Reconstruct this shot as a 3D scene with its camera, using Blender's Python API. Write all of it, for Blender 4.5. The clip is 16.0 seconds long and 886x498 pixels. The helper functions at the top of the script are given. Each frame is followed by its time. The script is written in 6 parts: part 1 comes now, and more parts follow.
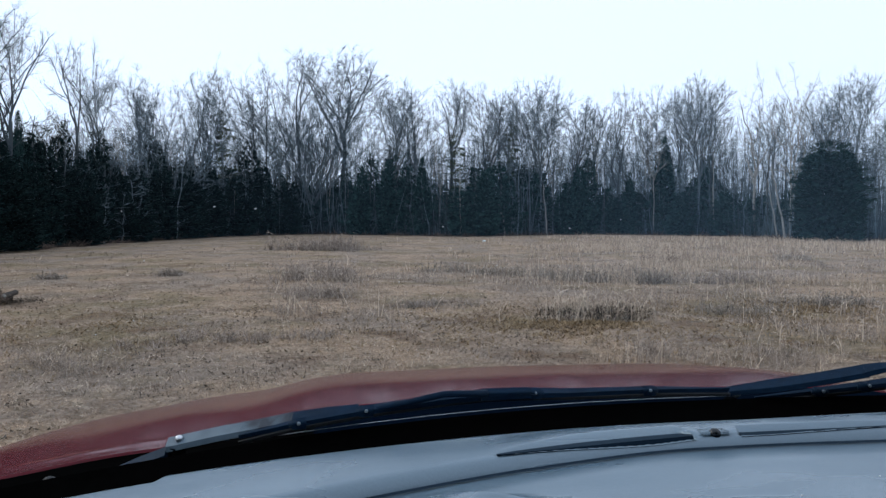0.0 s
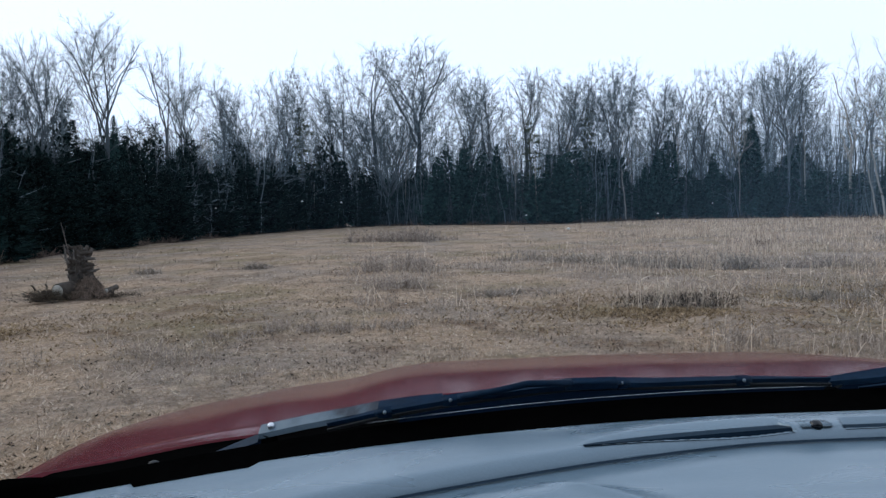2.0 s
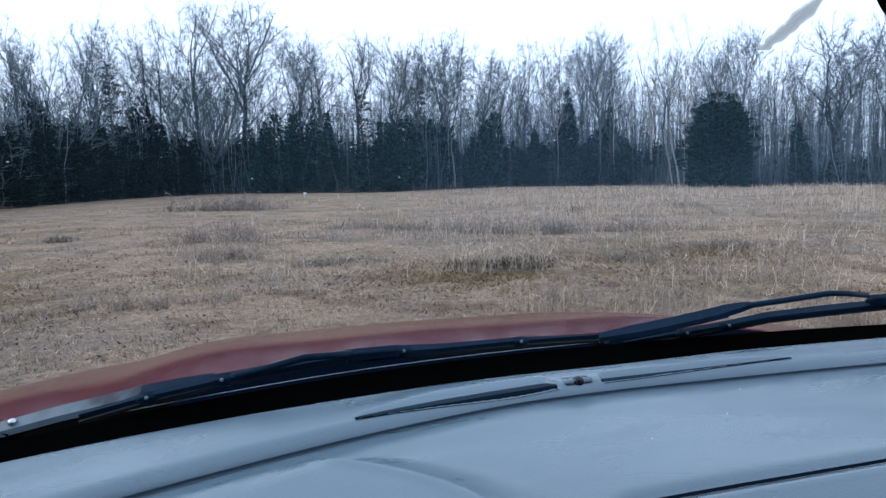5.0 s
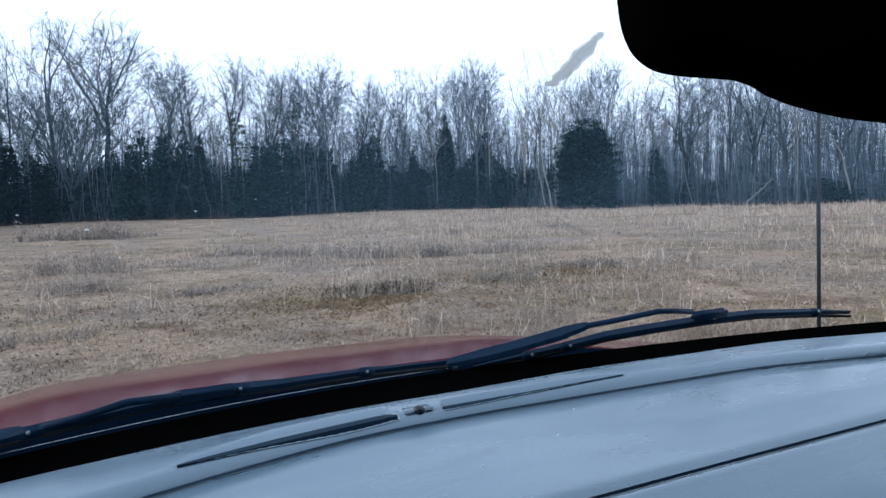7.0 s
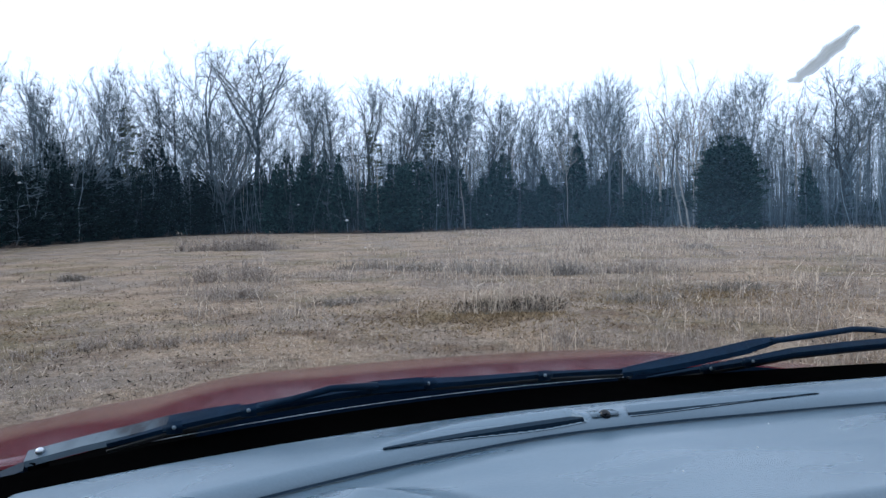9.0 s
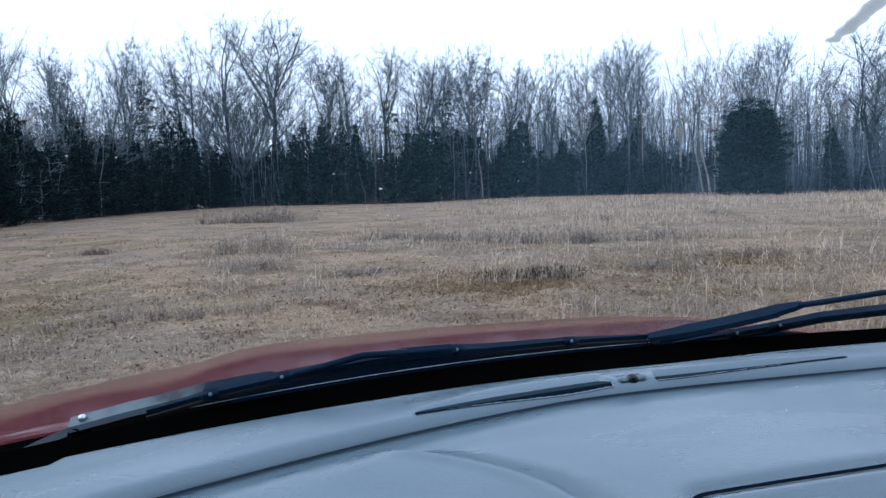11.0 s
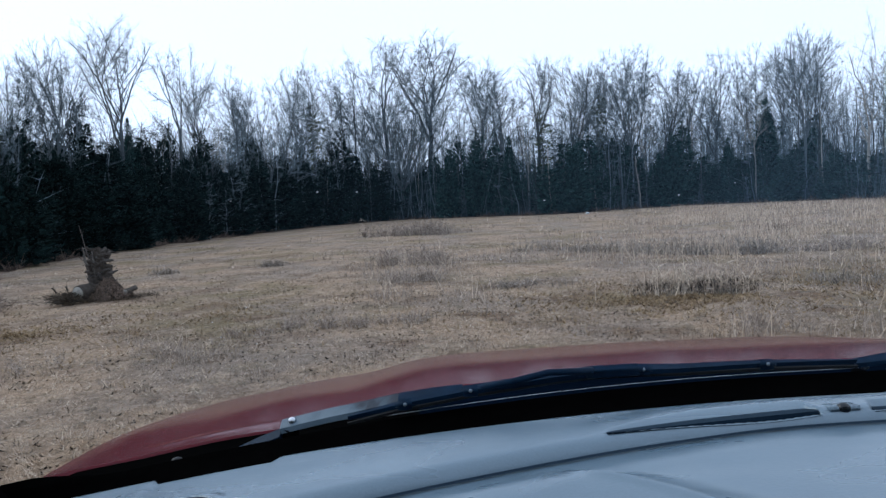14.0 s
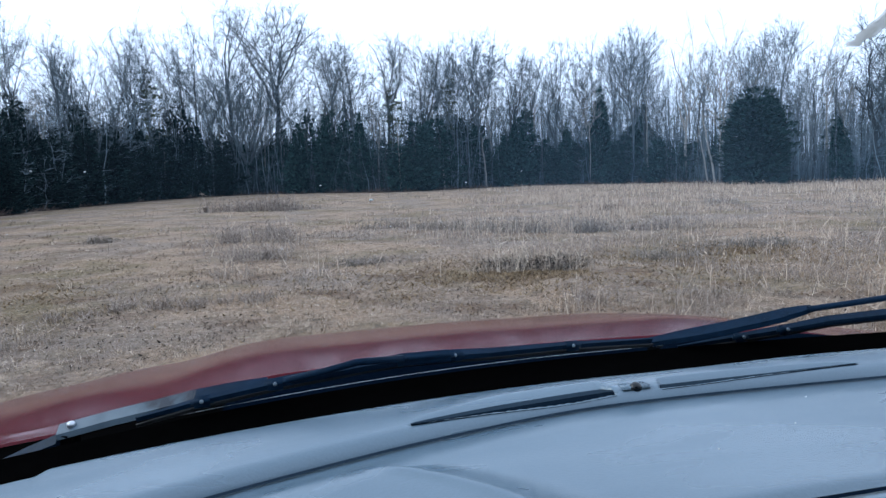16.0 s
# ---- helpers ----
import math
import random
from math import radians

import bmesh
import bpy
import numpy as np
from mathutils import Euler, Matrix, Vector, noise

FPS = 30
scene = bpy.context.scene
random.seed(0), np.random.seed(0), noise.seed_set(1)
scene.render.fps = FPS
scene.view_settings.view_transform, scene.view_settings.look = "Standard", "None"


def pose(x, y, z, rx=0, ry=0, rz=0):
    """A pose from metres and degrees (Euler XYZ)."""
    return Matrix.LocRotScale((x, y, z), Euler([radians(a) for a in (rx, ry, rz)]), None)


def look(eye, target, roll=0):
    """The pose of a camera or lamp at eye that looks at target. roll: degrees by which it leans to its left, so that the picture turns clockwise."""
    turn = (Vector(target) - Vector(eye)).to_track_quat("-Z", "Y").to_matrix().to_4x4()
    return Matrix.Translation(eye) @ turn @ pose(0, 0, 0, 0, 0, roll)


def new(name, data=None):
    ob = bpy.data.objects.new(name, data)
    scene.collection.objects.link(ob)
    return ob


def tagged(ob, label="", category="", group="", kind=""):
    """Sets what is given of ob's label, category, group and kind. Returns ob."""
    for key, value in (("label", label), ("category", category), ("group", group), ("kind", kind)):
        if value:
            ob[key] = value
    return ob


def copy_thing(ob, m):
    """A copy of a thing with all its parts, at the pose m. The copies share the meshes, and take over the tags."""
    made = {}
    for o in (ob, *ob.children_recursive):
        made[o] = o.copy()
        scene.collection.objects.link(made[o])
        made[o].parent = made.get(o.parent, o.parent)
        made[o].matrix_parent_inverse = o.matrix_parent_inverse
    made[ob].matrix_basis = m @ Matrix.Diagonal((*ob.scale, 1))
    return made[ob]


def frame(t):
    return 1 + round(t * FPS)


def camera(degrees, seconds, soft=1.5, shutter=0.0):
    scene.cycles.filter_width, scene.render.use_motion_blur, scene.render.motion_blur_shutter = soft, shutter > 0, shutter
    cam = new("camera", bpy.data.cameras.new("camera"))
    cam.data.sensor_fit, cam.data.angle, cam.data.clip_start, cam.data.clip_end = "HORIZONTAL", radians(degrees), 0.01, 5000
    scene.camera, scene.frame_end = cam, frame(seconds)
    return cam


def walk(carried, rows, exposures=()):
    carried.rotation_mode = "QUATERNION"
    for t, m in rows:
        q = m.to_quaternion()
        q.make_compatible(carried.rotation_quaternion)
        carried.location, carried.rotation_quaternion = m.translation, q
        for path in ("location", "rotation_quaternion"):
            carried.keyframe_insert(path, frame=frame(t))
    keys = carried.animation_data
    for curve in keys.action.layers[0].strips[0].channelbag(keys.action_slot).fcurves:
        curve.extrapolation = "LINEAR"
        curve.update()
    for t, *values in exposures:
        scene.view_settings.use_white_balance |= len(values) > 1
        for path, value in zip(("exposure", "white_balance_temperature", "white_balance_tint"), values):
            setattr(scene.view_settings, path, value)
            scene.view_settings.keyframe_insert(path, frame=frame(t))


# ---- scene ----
cam = camera(65.7, 16.0, soft=1.4)
PATH = [
    (0, (-0.0237, -0.0136, 1.4539), (-0.0237, 9.9776, 1.0352), -0.00),
    (0.5, (-0.0192, -0.0259, 1.4544), (-0.2821, 9.9537, 0.8728), -1.02),
    (1, (-0.0216, -0.0068, 1.4567), (0.2507, 9.9644, 0.7485), -2.23),
    (1.5, (-0.0301, -0.0269, 1.4553), (-1.1536, 9.9069, 1.2140), -1.78),
    (2, (-0.0285, -0.0115, 1.4541), (-1.1390, 9.9109, 0.8943), -1.52),
    (2.5, (-0.0293, -0.0220, 1.4550), (-1.4672, 9.8580, 0.8906), -1.99),
    (3, (-0.0426, -0.0291, 1.4535), (-2.1995, 9.6853, 0.4645), -3.39),
    (3.5, (-0.0382, -0.0312, 1.4561), (-2.4894, 9.6145, 0.4802), -3.16),
    (4, (-0.0241, -0.0200, 1.4572), (-1.8042, 9.7963, 0.7704), -1.88),
    (4.5, (0.0157, 0.0086, 1.4497), (0.1274, 9.9580, 0.4520), -1.69),
    (5, (0.0347, 0.0212, 1.4496), (1.3146, 9.8797, 0.3676), -1.31),
    (5.2, (0.0472, 0.0191, 1.4512), (1.6402, 9.8319, 0.3694), -0.92),
    (7.3, (0.0839, 0.0224, 1.4535), (3.0751, 9.5334, 0.6833), -1.85),
    (7.5, (0.0772, 0.0243, 1.4499), (2.7393, 9.6206, 0.5428), -1.55),
    (8, (0.0501, 0.0052, 1.4445), (1.7406, 9.8010, 0.3560), -2.10),
    (8.5, (0.0412, 0.0051, 1.4455), (1.4097, 9.8913, 0.8220), -2.26),
    (8.7, (0.0170, 0.0133, 1.4429), (1.2122, 9.9310, 0.9830), -1.24),
    (10.8, (0.0093, 0.0107, 1.4383), (0.9993, 9.9193, 0.5231), -1.34),
    (11, (0.0041, 0.0091, 1.4402), (0.8905, 9.9273, 0.5218), -1.89),
    (11.5, (-0.0083, -0.0054, 1.4410), (0.2542, 9.9453, 0.4854), -2.54),
    (12, (-0.0132, -0.0113, 1.4436), (-0.0021, 9.9406, 0.4643), -2.62),
    (12.5, (-0.0202, -0.0081, 1.4475), (-0.1498, 9.9635, 0.7059), -2.21),
    (13, (-0.0268, -0.0087, 1.4514), (-1.0388, 9.9090, 0.6672), -3.56),
    (13.5, (-0.0337, -0.0144, 1.4481), (-1.5078, 9.8485, 0.7065), -3.52),
    (14, (-0.0313, -0.0063, 1.4509), (-1.3553, 9.8840, 0.7952), -3.11),
    (14.5, (-0.0118, 0.0115, 1.4468), (-0.5772, 9.9834, 0.9552), -1.59),
    (15, (0.0022, 0.0277, 1.4507), (0.2268, 9.9876, 0.5853), -2.20),
    (15.5, (0.0074, 0.0291, 1.4554), (0.5493, 9.9779, 0.6029), -1.66),
    (16, (0.0129, 0.0335, 1.4540), (0.8413, 9.9400, 0.3705), -1.81),
]
STOPS = [(0.0, -0.14, 6600, 10), (0.5, -0.12, 6600, 10), (1.0, 0.11, 6600, 10), (1.5, -0.24, 6600, 10), (2.0, -0.11, 6550, 10), (2.5, -0.11, 6550, 10), (3.0, 0.13, 6500, 10),
         (3.5, 0.26, 6400, 10), (4.0, 0.3, 6400, 10), (4.5, 0.21, 6200, 10), (5.0, 0.15, 6150, 10), (7.5, 0.25, 6200, 10), (8.0, 0.28, 6250, 10), (8.5, 0.15, 6250, 10),
         (11.0, 0.16, 6200, 10), (11.5, 0.2, 6200, 10), (12.0, 0.25, 6300, 10), (12.5, 0.3, 6300, 10), (13.0, 0.18, 6300, 10), (13.5, -0.02, 6300, 10), (14.0, -0.04, 6300, 10),
         (14.5, -0.02, 6250, 10), (15.0, -0.01, 6200, 10), (15.5, 0.11, 6150, 10), (16.0, 0.26, 6100, 10)]
walk(cam, [(t, look(eye, target, roll)) for t, eye, target, roll in PATH], exposures=STOPS)

# ---- light ----
world = bpy.data.worlds.new("overcast_sky")
scene.world = world
world.use_nodes = True
wn, wl = world.node_tree.nodes, world.node_tree.links
wn.clear()
sky = wn.new("ShaderNodeTexSky")
sky.sky_type, sky.sun_disc = "NISHITA", False
sky.sun_elevation, sky.sun_rotation = radians(32), radians(281)
sky.air_density, sky.dust_density = 1.0, 4.0
gain = wn.new("ShaderNodeMix")
gain.data_type, gain.blend_type = "RGBA", "MULTIPLY"
gain.inputs[0].default_value = 1.0
gain.inputs[7].default_value = (0.10, 0.10, 0.10, 1)
cloud = wn.new("ShaderNodeMix")
cloud.data_type = "RGBA"
cloud.inputs[0].default_value = 0.88
cloud.inputs[7].default_value = (1.18, 1.36, 1.70, 1)
back = wn.new("ShaderNodeBackground")
back.inputs["Strength"].default_value = 1.0
wout = wn.new("ShaderNodeOutputWorld")
wl.new(sky.outputs[0], gain.inputs[6])
wl.new(gain.outputs[2], cloud.inputs[6])
wl.new(cloud.outputs[2], back.inputs["Color"])
wl.new(back.outputs[0], wout.inputs["Surface"])

sun = new("sun", bpy.data.lights.new("sun", "SUN"))
sun.data.energy, sun.data.angle, sun.data.color = 1.0, radians(35), (1.0, 0.96, 0.9)
sun.matrix_world = look((-30, 6, 19), (0, 0, 0))
scene.view_settings.exposure = 0.0


# ---- materials ----
def tree_of(name):
    m = bpy.data.materials.new(name)
    m.use_nodes = True
    return m, m.node_tree.nodes, m.node_tree.links, m.node_tree.nodes["Principled BSDF"]


def material(name, dark, light, rough=0.7, metal=0.0, fine=60.0, broad=3.0, bump=0.15, spec=0.4, coat=0.0, per=""):
    """Two colours mixed by a fine and a broad noise, with relief; per: 'object' or 'island' adds a random shade."""
    m, n, l, p = tree_of(name)
    co = n.new("ShaderNodeTexCoord")
    f, b = n.new("ShaderNodeTexNoise"), n.new("ShaderNodeTexNoise")
    f.inputs["Scale"].default_value, f.inputs["Detail"].default_value = fine, 5
    b.inputs["Scale"].default_value, b.inputs["Detail"].default_value = broad, 4
    l.new(co.outputs["Object"], f.inputs["Vector"])
    l.new(co.outputs["Object"], b.inputs["Vector"])
    add = n.new("ShaderNodeMath")
    add.operation = "MULTIPLY_ADD"
    add.inputs[1].default_value = 0.5
    l.new(f.outputs["Fac"], add.inputs[0])
    half = n.new("ShaderNodeMath")
    half.operation = "MULTIPLY"
    half.inputs[1].default_value = 0.5
    l.new(b.outputs["Fac"], half.inputs[0])
    l.new(half.outputs[0], add.inputs[2])
    fac = add.outputs[0]
    if per:
        r = n.new("ShaderNodeObjectInfo" if per == "object" else "ShaderNodeNewGeometry")
        out = r.outputs["Random"] if per == "object" else r.outputs["Random Per Island"]
        mixed = n.new("ShaderNodeMath")
        mixed.operation = "MULTIPLY_ADD"
        mixed.inputs[1].default_value = 0.55
        low = n.new("ShaderNodeMath")
        low.operation = "MULTIPLY"
        low.inputs[1].default_value = 0.45
        l.new(fac, low.inputs[0])
        l.new(out, mixed.inputs[0])
        l.new(low.outputs[0], mixed.inputs[2])
        fac = mixed.outputs[0]
    ramp = n.new("ShaderNodeValToRGB")
    ramp.color_ramp.elements[0].position, ramp.color_ramp.elements[0].color = 0.3, (*dark, 1)
    ramp.color_ramp.elements[1].position, ramp.color_ramp.elements[1].color = 0.7, (*light, 1)
    l.new(fac, ramp.inputs[0])
    l.new(ramp.outputs[0], p.inputs["Base Color"])
    if bump:
        bm_ = n.new("ShaderNodeBump")
        bm_.inputs["Strength"].default_value, bm_.inputs["Distance"].default_value = bump, 0.01
        l.new(f.outputs["Fac"], bm_.inputs["Height"])
        l.new(bm_.outputs[0], p.inputs["Normal"])
    p.inputs["Roughness"].default_value, p.inputs["Metallic"].default_value = rough, metal
    p.inputs["Specular IOR Level"].default_value = spec
    p.inputs["Coat Weight"].default_value, p.inputs["Coat Roughness"].default_value = coat, 0.08
    return m


def field_colour(n, l):
    """Straw, mauve-grey, olive and brown patches, laid out over the field."""
    co = n.new("ShaderNodeTexCoord")

    def noise_at(scale, detail, rough=0.6):
        t = n.new("ShaderNodeTexNoise")
        t.inputs["Scale"].default_value, t.inputs["Detail"].default_value, t.inputs["Roughness"].default_value = scale, detail, rough
        l.new(co.outputs["Object"], t.inputs["Vector"])
        return t.outputs["Fac"]

    def over(below, colour, fac, lo, hi, most):
        rng_ = n.new("ShaderNodeMapRange")
        rng_.inputs[1].default_value, rng_.inputs[2].default_value, rng_.inputs[4].default_value = lo, hi, most
        l.new(fac, rng_.inputs[0])
        m = n.new("ShaderNodeMix")
        m.data_type = "RGBA"
        l.new(rng_.outputs[0], m.inputs[0])
        if isinstance(below, tuple):
            m.inputs[6].default_value = below
        else:
            l.new(below, m.inputs[6])
        m.inputs[7].default_value = colour
        return m.outputs[2]

    c = over((0.345, 0.244, 0.168, 1), (0.262, 0.203, 0.162, 1), noise_at(0.40, 6), 0.43, 0.56, 1.0)
    c = over(c, (0.180, 0.134, 0.066, 1), noise_at(0.30, 7, 0.65), 0.50, 0.61, 0.75)
    c = over(c, (0.175, 0.105, 0.062, 1), noise_at(0.8, 7, 0.65), 0.51, 0.62, 0.7)
    c = over(c, (0.40, 0.305, 0.222, 1), noise_at(1.5, 7, 0.7), 0.53, 0.64, 0.65)
    c = over(c, (0.115, 0.088, 0.062, 1), noise_at(5.0, 5, 0.7), 0.52, 0.64, 0.6)
    return over(c, (0.44, 0.36, 0.275, 1), noise_at(9.0, 5, 0.7), 0.54, 0.66, 0.5), noise_at


def ground_material():
    m, n, l, p = tree_of("mown_field")
    c, noise_at = field_colour(n, l)
    f = noise_at(16.0, 6, 0.7)
    ramp = n.new("ShaderNodeValToRGB")
    ramp.color_ramp.elements[0].position, ramp.color_ramp.elements[0].color = 0.34, (0.62, 0.61, 0.60, 1)
    ramp.color_ramp.elements[1].position, ramp.color_ramp.elements[1].color = 0.62, (1.12, 1.12, 1.12, 1)
    l.new(f, ramp.inputs[0])
    mul = n.new("ShaderNodeMix")
    mul.data_type, mul.blend_type = "RGBA", "MULTIPLY"
    mul.inputs[0].default_value = 1.0
    l.new(c, mul.inputs[6])
    l.new(ramp.outputs[0], mul.inputs[7])
    l.new(mul.outputs[2], p.inputs["Base Color"])
    bump = n.new("ShaderNodeBump")
    bump.inputs["Strength"].default_value, bump.inputs["Distance"].default_value = 0.9, 0.04
    l.new(noise_at(45.0, 5), bump.inputs["Height"])
    l.new(bump.outputs[0], p.inputs["Normal"])
    p.inputs["Roughness"].default_value, p.inputs["Specular IOR Level"].default_value = 0.95, 0.1
    return m


def thatch_material():
    """Cut grass: the field's own patches of colour, lighter and darker blade by blade."""
    m, n, l, p = tree_of("thatch")
    c, _ = field_colour(n, l)
    geo = n.new("ShaderNodeNewGeometry")
    ramp = n.new("ShaderNodeValToRGB")
    ramp.color_ramp.elements[0].position, ramp.color_ramp.elements[0].color = 0.05, (0.52, 0.52, 0.50, 1)
    ramp.color_ramp.elements[1].position, ramp.color_ramp.elements[1].color = 0.95, (1.48, 1.47, 1.42, 1)
    l.new(geo.outputs["Random Per Island"], ramp.inputs[0])
    mul = n.new("ShaderNodeMix")
    mul.data_type, mul.blend_type = "RGBA", "MULTIPLY"
    mul.inputs[0].default_value = 1.0
    l.new(c, mul.inputs[6])
    l.new(ramp.outputs[0], mul.inputs[7])
    l.new(mul.outputs[2], p.inputs["Base Color"])
    p.inputs["Roughness"].default_value, p.inputs["Specular IOR Level"].default_value = 0.9, 0.1
    return m


def glass_material(name, haze, east=0.0, tint=(0.93, 0.97, 0.97)):
    """Clear pane: what is behind shows through, gloss by Fresnel, and a blue haze painted in as a thin film, thickest
    high up; east: how much more of it lies towards +x.
    """
    m, n, l, p = tree_of(name)
    n.remove(p)
    out = n["Material Output"]
    clear, gloss, veil, glow = n.new("ShaderNodeBsdfTransparent"), n.new("ShaderNodeBsdfGlossy"), n.new("ShaderNodeBsdfDiffuse"), n.new("ShaderNodeBsdfTranslucent")
    clear.inputs[0].default_value = (*tint, 1)
    gloss.inputs["Roughness"].default_value = 0.02
    veil.inputs[0].default_value = (0.5, 0.53, 0.56, 1)
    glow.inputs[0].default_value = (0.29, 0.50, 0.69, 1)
    fres = n.new("ShaderNodeFresnel")
    fres.inputs[0].default_value = 1.06
    film_, a, b = n.new("ShaderNodeMixShader"), n.new("ShaderNodeMixShader"), n.new("ShaderNodeMixShader")
    co, t, sep = n.new("ShaderNodeTexCoord"), n.new("ShaderNodeTexNoise"), n.new("ShaderNodeSeparateXYZ")
    t.inputs["Scale"].default_value, t.inputs["Detail"].default_value = 7, 5
    l.new(co.outputs["Object"], t.inputs["Vector"])
    l.new(co.outputs["Object"], sep.inputs[0])
    rng = n.new("ShaderNodeMapRange")
    rng.inputs[1].default_value, rng.inputs[2].default_value = 0.35, 0.75
    rng.inputs[3].default_value, rng.inputs[4].default_value = 0.7, 1.3
    l.new(t.outputs["Fac"], rng.inputs[0])
    # the painted haze thickens towards +x and with height
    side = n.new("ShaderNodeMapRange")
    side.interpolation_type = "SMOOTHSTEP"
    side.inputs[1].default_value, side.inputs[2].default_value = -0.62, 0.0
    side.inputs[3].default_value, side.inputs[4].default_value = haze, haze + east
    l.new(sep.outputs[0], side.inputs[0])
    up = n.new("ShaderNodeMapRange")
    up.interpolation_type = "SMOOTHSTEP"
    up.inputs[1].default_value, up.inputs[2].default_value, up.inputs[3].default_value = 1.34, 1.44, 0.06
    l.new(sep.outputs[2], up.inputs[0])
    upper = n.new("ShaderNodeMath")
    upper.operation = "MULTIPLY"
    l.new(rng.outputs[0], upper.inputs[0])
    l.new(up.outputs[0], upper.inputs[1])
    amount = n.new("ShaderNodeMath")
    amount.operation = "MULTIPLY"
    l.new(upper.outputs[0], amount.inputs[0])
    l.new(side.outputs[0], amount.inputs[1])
    film_.inputs[0].default_value = 0.7
    l.new(veil.outputs[0], film_.inputs[1])
    l.new(glow.outputs[0], film_.inputs[2])
    l.new(amount.outputs[0], a.inputs[0])
    l.new(clear.outputs[0], a.inputs[1])
    l.new(film_.outputs[0], a.inputs[2])
    l.new(fres.outputs[0], b.inputs[0])
    l.new(a.outputs[0], b.inputs[1])
    l.new(gloss.outputs[0], b.inputs[2])
    l.new(b.outputs[0], out.inputs["Surface"])
    return m


FIELD = ground_material()
LITTER = material("leaf_litter", (0.035, 0.028, 0.024), (0.11, 0.085, 0.068), 0.95, fine=30, broad=0.6, spec=0.1)
STRAW = material("straw", (0.27, 0.20, 0.145), (0.65, 0.52, 0.40), 0.85, fine=3, broad=0.35, bump=0, spec=0.15, per="island")
PALE_STRAW = material("pale_straw", (0.34, 0.27, 0.20), (0.60, 0.49, 0.38), 0.85, fine=3, broad=0.35, bump=0, spec=0.15, per="island")
THATCH = thatch_material()
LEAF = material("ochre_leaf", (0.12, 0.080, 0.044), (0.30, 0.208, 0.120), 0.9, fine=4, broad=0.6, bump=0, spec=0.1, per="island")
CLOD = material("dark_leaf", (0.02, 0.015, 0.012), (0.07, 0.05, 0.036), 0.9, fine=4, broad=0.3, bump=0, spec=0.1, per="island")
WEED = material("dead_weed", (0.125, 0.102, 0.082), (0.38, 0.32, 0.265), 0.9, fine=4, broad=0.5, bump=0, spec=0.1, per="island")
VINE = material("dead_vine", (0.045, 0.031, 0.023), (0.19, 0.135, 0.10), 0.9, fine=4, broad=0.5, bump=0, spec=0.1, per="island")
DARK_WEED = material("dark_weed", (0.022, 0.017, 0.012), (0.10, 0.077, 0.056), 0.9, fine=4, broad=0.5, bump=0, spec=0.1, per="island")
MAUVE = material("mauve_weed", (0.17, 0.135, 0.112), (0.43, 0.35, 0.285), 0.9, fine=4, broad=0.5, bump=0, spec=0.1, per="island")
BARK = material("grey_bark", (0.036, 0.046, 0.054), (0.112, 0.140, 0.158), 0.9, fine=14, broad=1.0, bump=0.4, spec=0.15, per="object")
PALE_BARK = material("pale_bark", (0.16, 0.16, 0.155), (0.33, 0.325, 0.31), 0.85, fine=6, broad=1.0, bump=0.3, spec=0.15)
TWIG = material("twig", (0.068, 0.092, 0.110), (0.168, 0.218, 0.252), 0.9, fine=2, broad=0.3, bump=0, spec=0.1, per="island")
PALE_TWIG = material("pale_twig", (0.13, 0.13, 0.13), (0.30, 0.30, 0.29), 0.9, fine=2, broad=0.3, bump=0, spec=0.1, per="island")
# cedar needles in lighter, middle and shaded tones, light put into the colour
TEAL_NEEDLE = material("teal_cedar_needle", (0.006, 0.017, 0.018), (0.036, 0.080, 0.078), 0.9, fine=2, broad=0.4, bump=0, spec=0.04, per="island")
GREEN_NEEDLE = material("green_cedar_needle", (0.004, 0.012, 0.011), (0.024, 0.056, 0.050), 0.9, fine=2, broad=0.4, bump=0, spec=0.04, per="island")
SHADED_NEEDLE = material("shaded_cedar_needle", (0.002, 0.0055, 0.0055), (0.013, 0.028, 0.027), 0.9, fine=2, broad=0.4, bump=0, spec=0.04, per="island")
PINE = material("pine_needle", (0.02, 0.03, 0.018), (0.06, 0.08, 0.045), 0.8, fine=2, broad=0.4, bump=0, spec=0.2, per="island")
BRUSH = material("brush", (0.026, 0.036, 0.044), (0.105, 0.140, 0.165), 0.9, fine=2, broad=0.3, bump=0, spec=0.02, per="island")
GREY_ROOT = material("grey_root", (0.030, 0.026, 0.024), (0.125, 0.108, 0.095), 0.9, fine=18, broad=3, bump=0.5, spec=0.1)
TAN_VINE = material("tan_vine", (0.07, 0.05, 0.038), (0.25, 0.185, 0.145), 0.9, fine=4, broad=0.5, bump=0, spec=0.1, per="island")
BRAMBLE = material("bramble", (0.030, 0.022, 0.018), (0.13, 0.092, 0.072), 0.9, fine=2, broad=0.3, bump=0, spec=0.1, per="island")
DEADWOOD = material("dead_wood", (0.012, 0.010, 0.009), (0.085, 0.070, 0.058), 0.9, fine=18, broad=3, bump=0.6, spec=0.1)
CUT = material("cut_wood", (0.18, 0.165, 0.14), (0.32, 0.295, 0.255), 0.8, fine=30, broad=6, bump=0.2)
RED = material("red_paint", (0.074, 0.003, 0.008), (0.104, 0.005, 0.012), 0.6, fine=260, broad=5, bump=0.01, spec=0.04, coat=1.0)
RED.node_tree.nodes["Principled BSDF"].inputs["Coat Roughness"].default_value = 0.14
RED.node_tree.nodes["Principled BSDF"].inputs["Coat IOR"].default_value = 1.22
BLACK = material("black_plastic", (0.003, 0.0035, 0.004), (0.008, 0.009, 0.010), 0.6, fine=300, broad=12, bump=0.05)
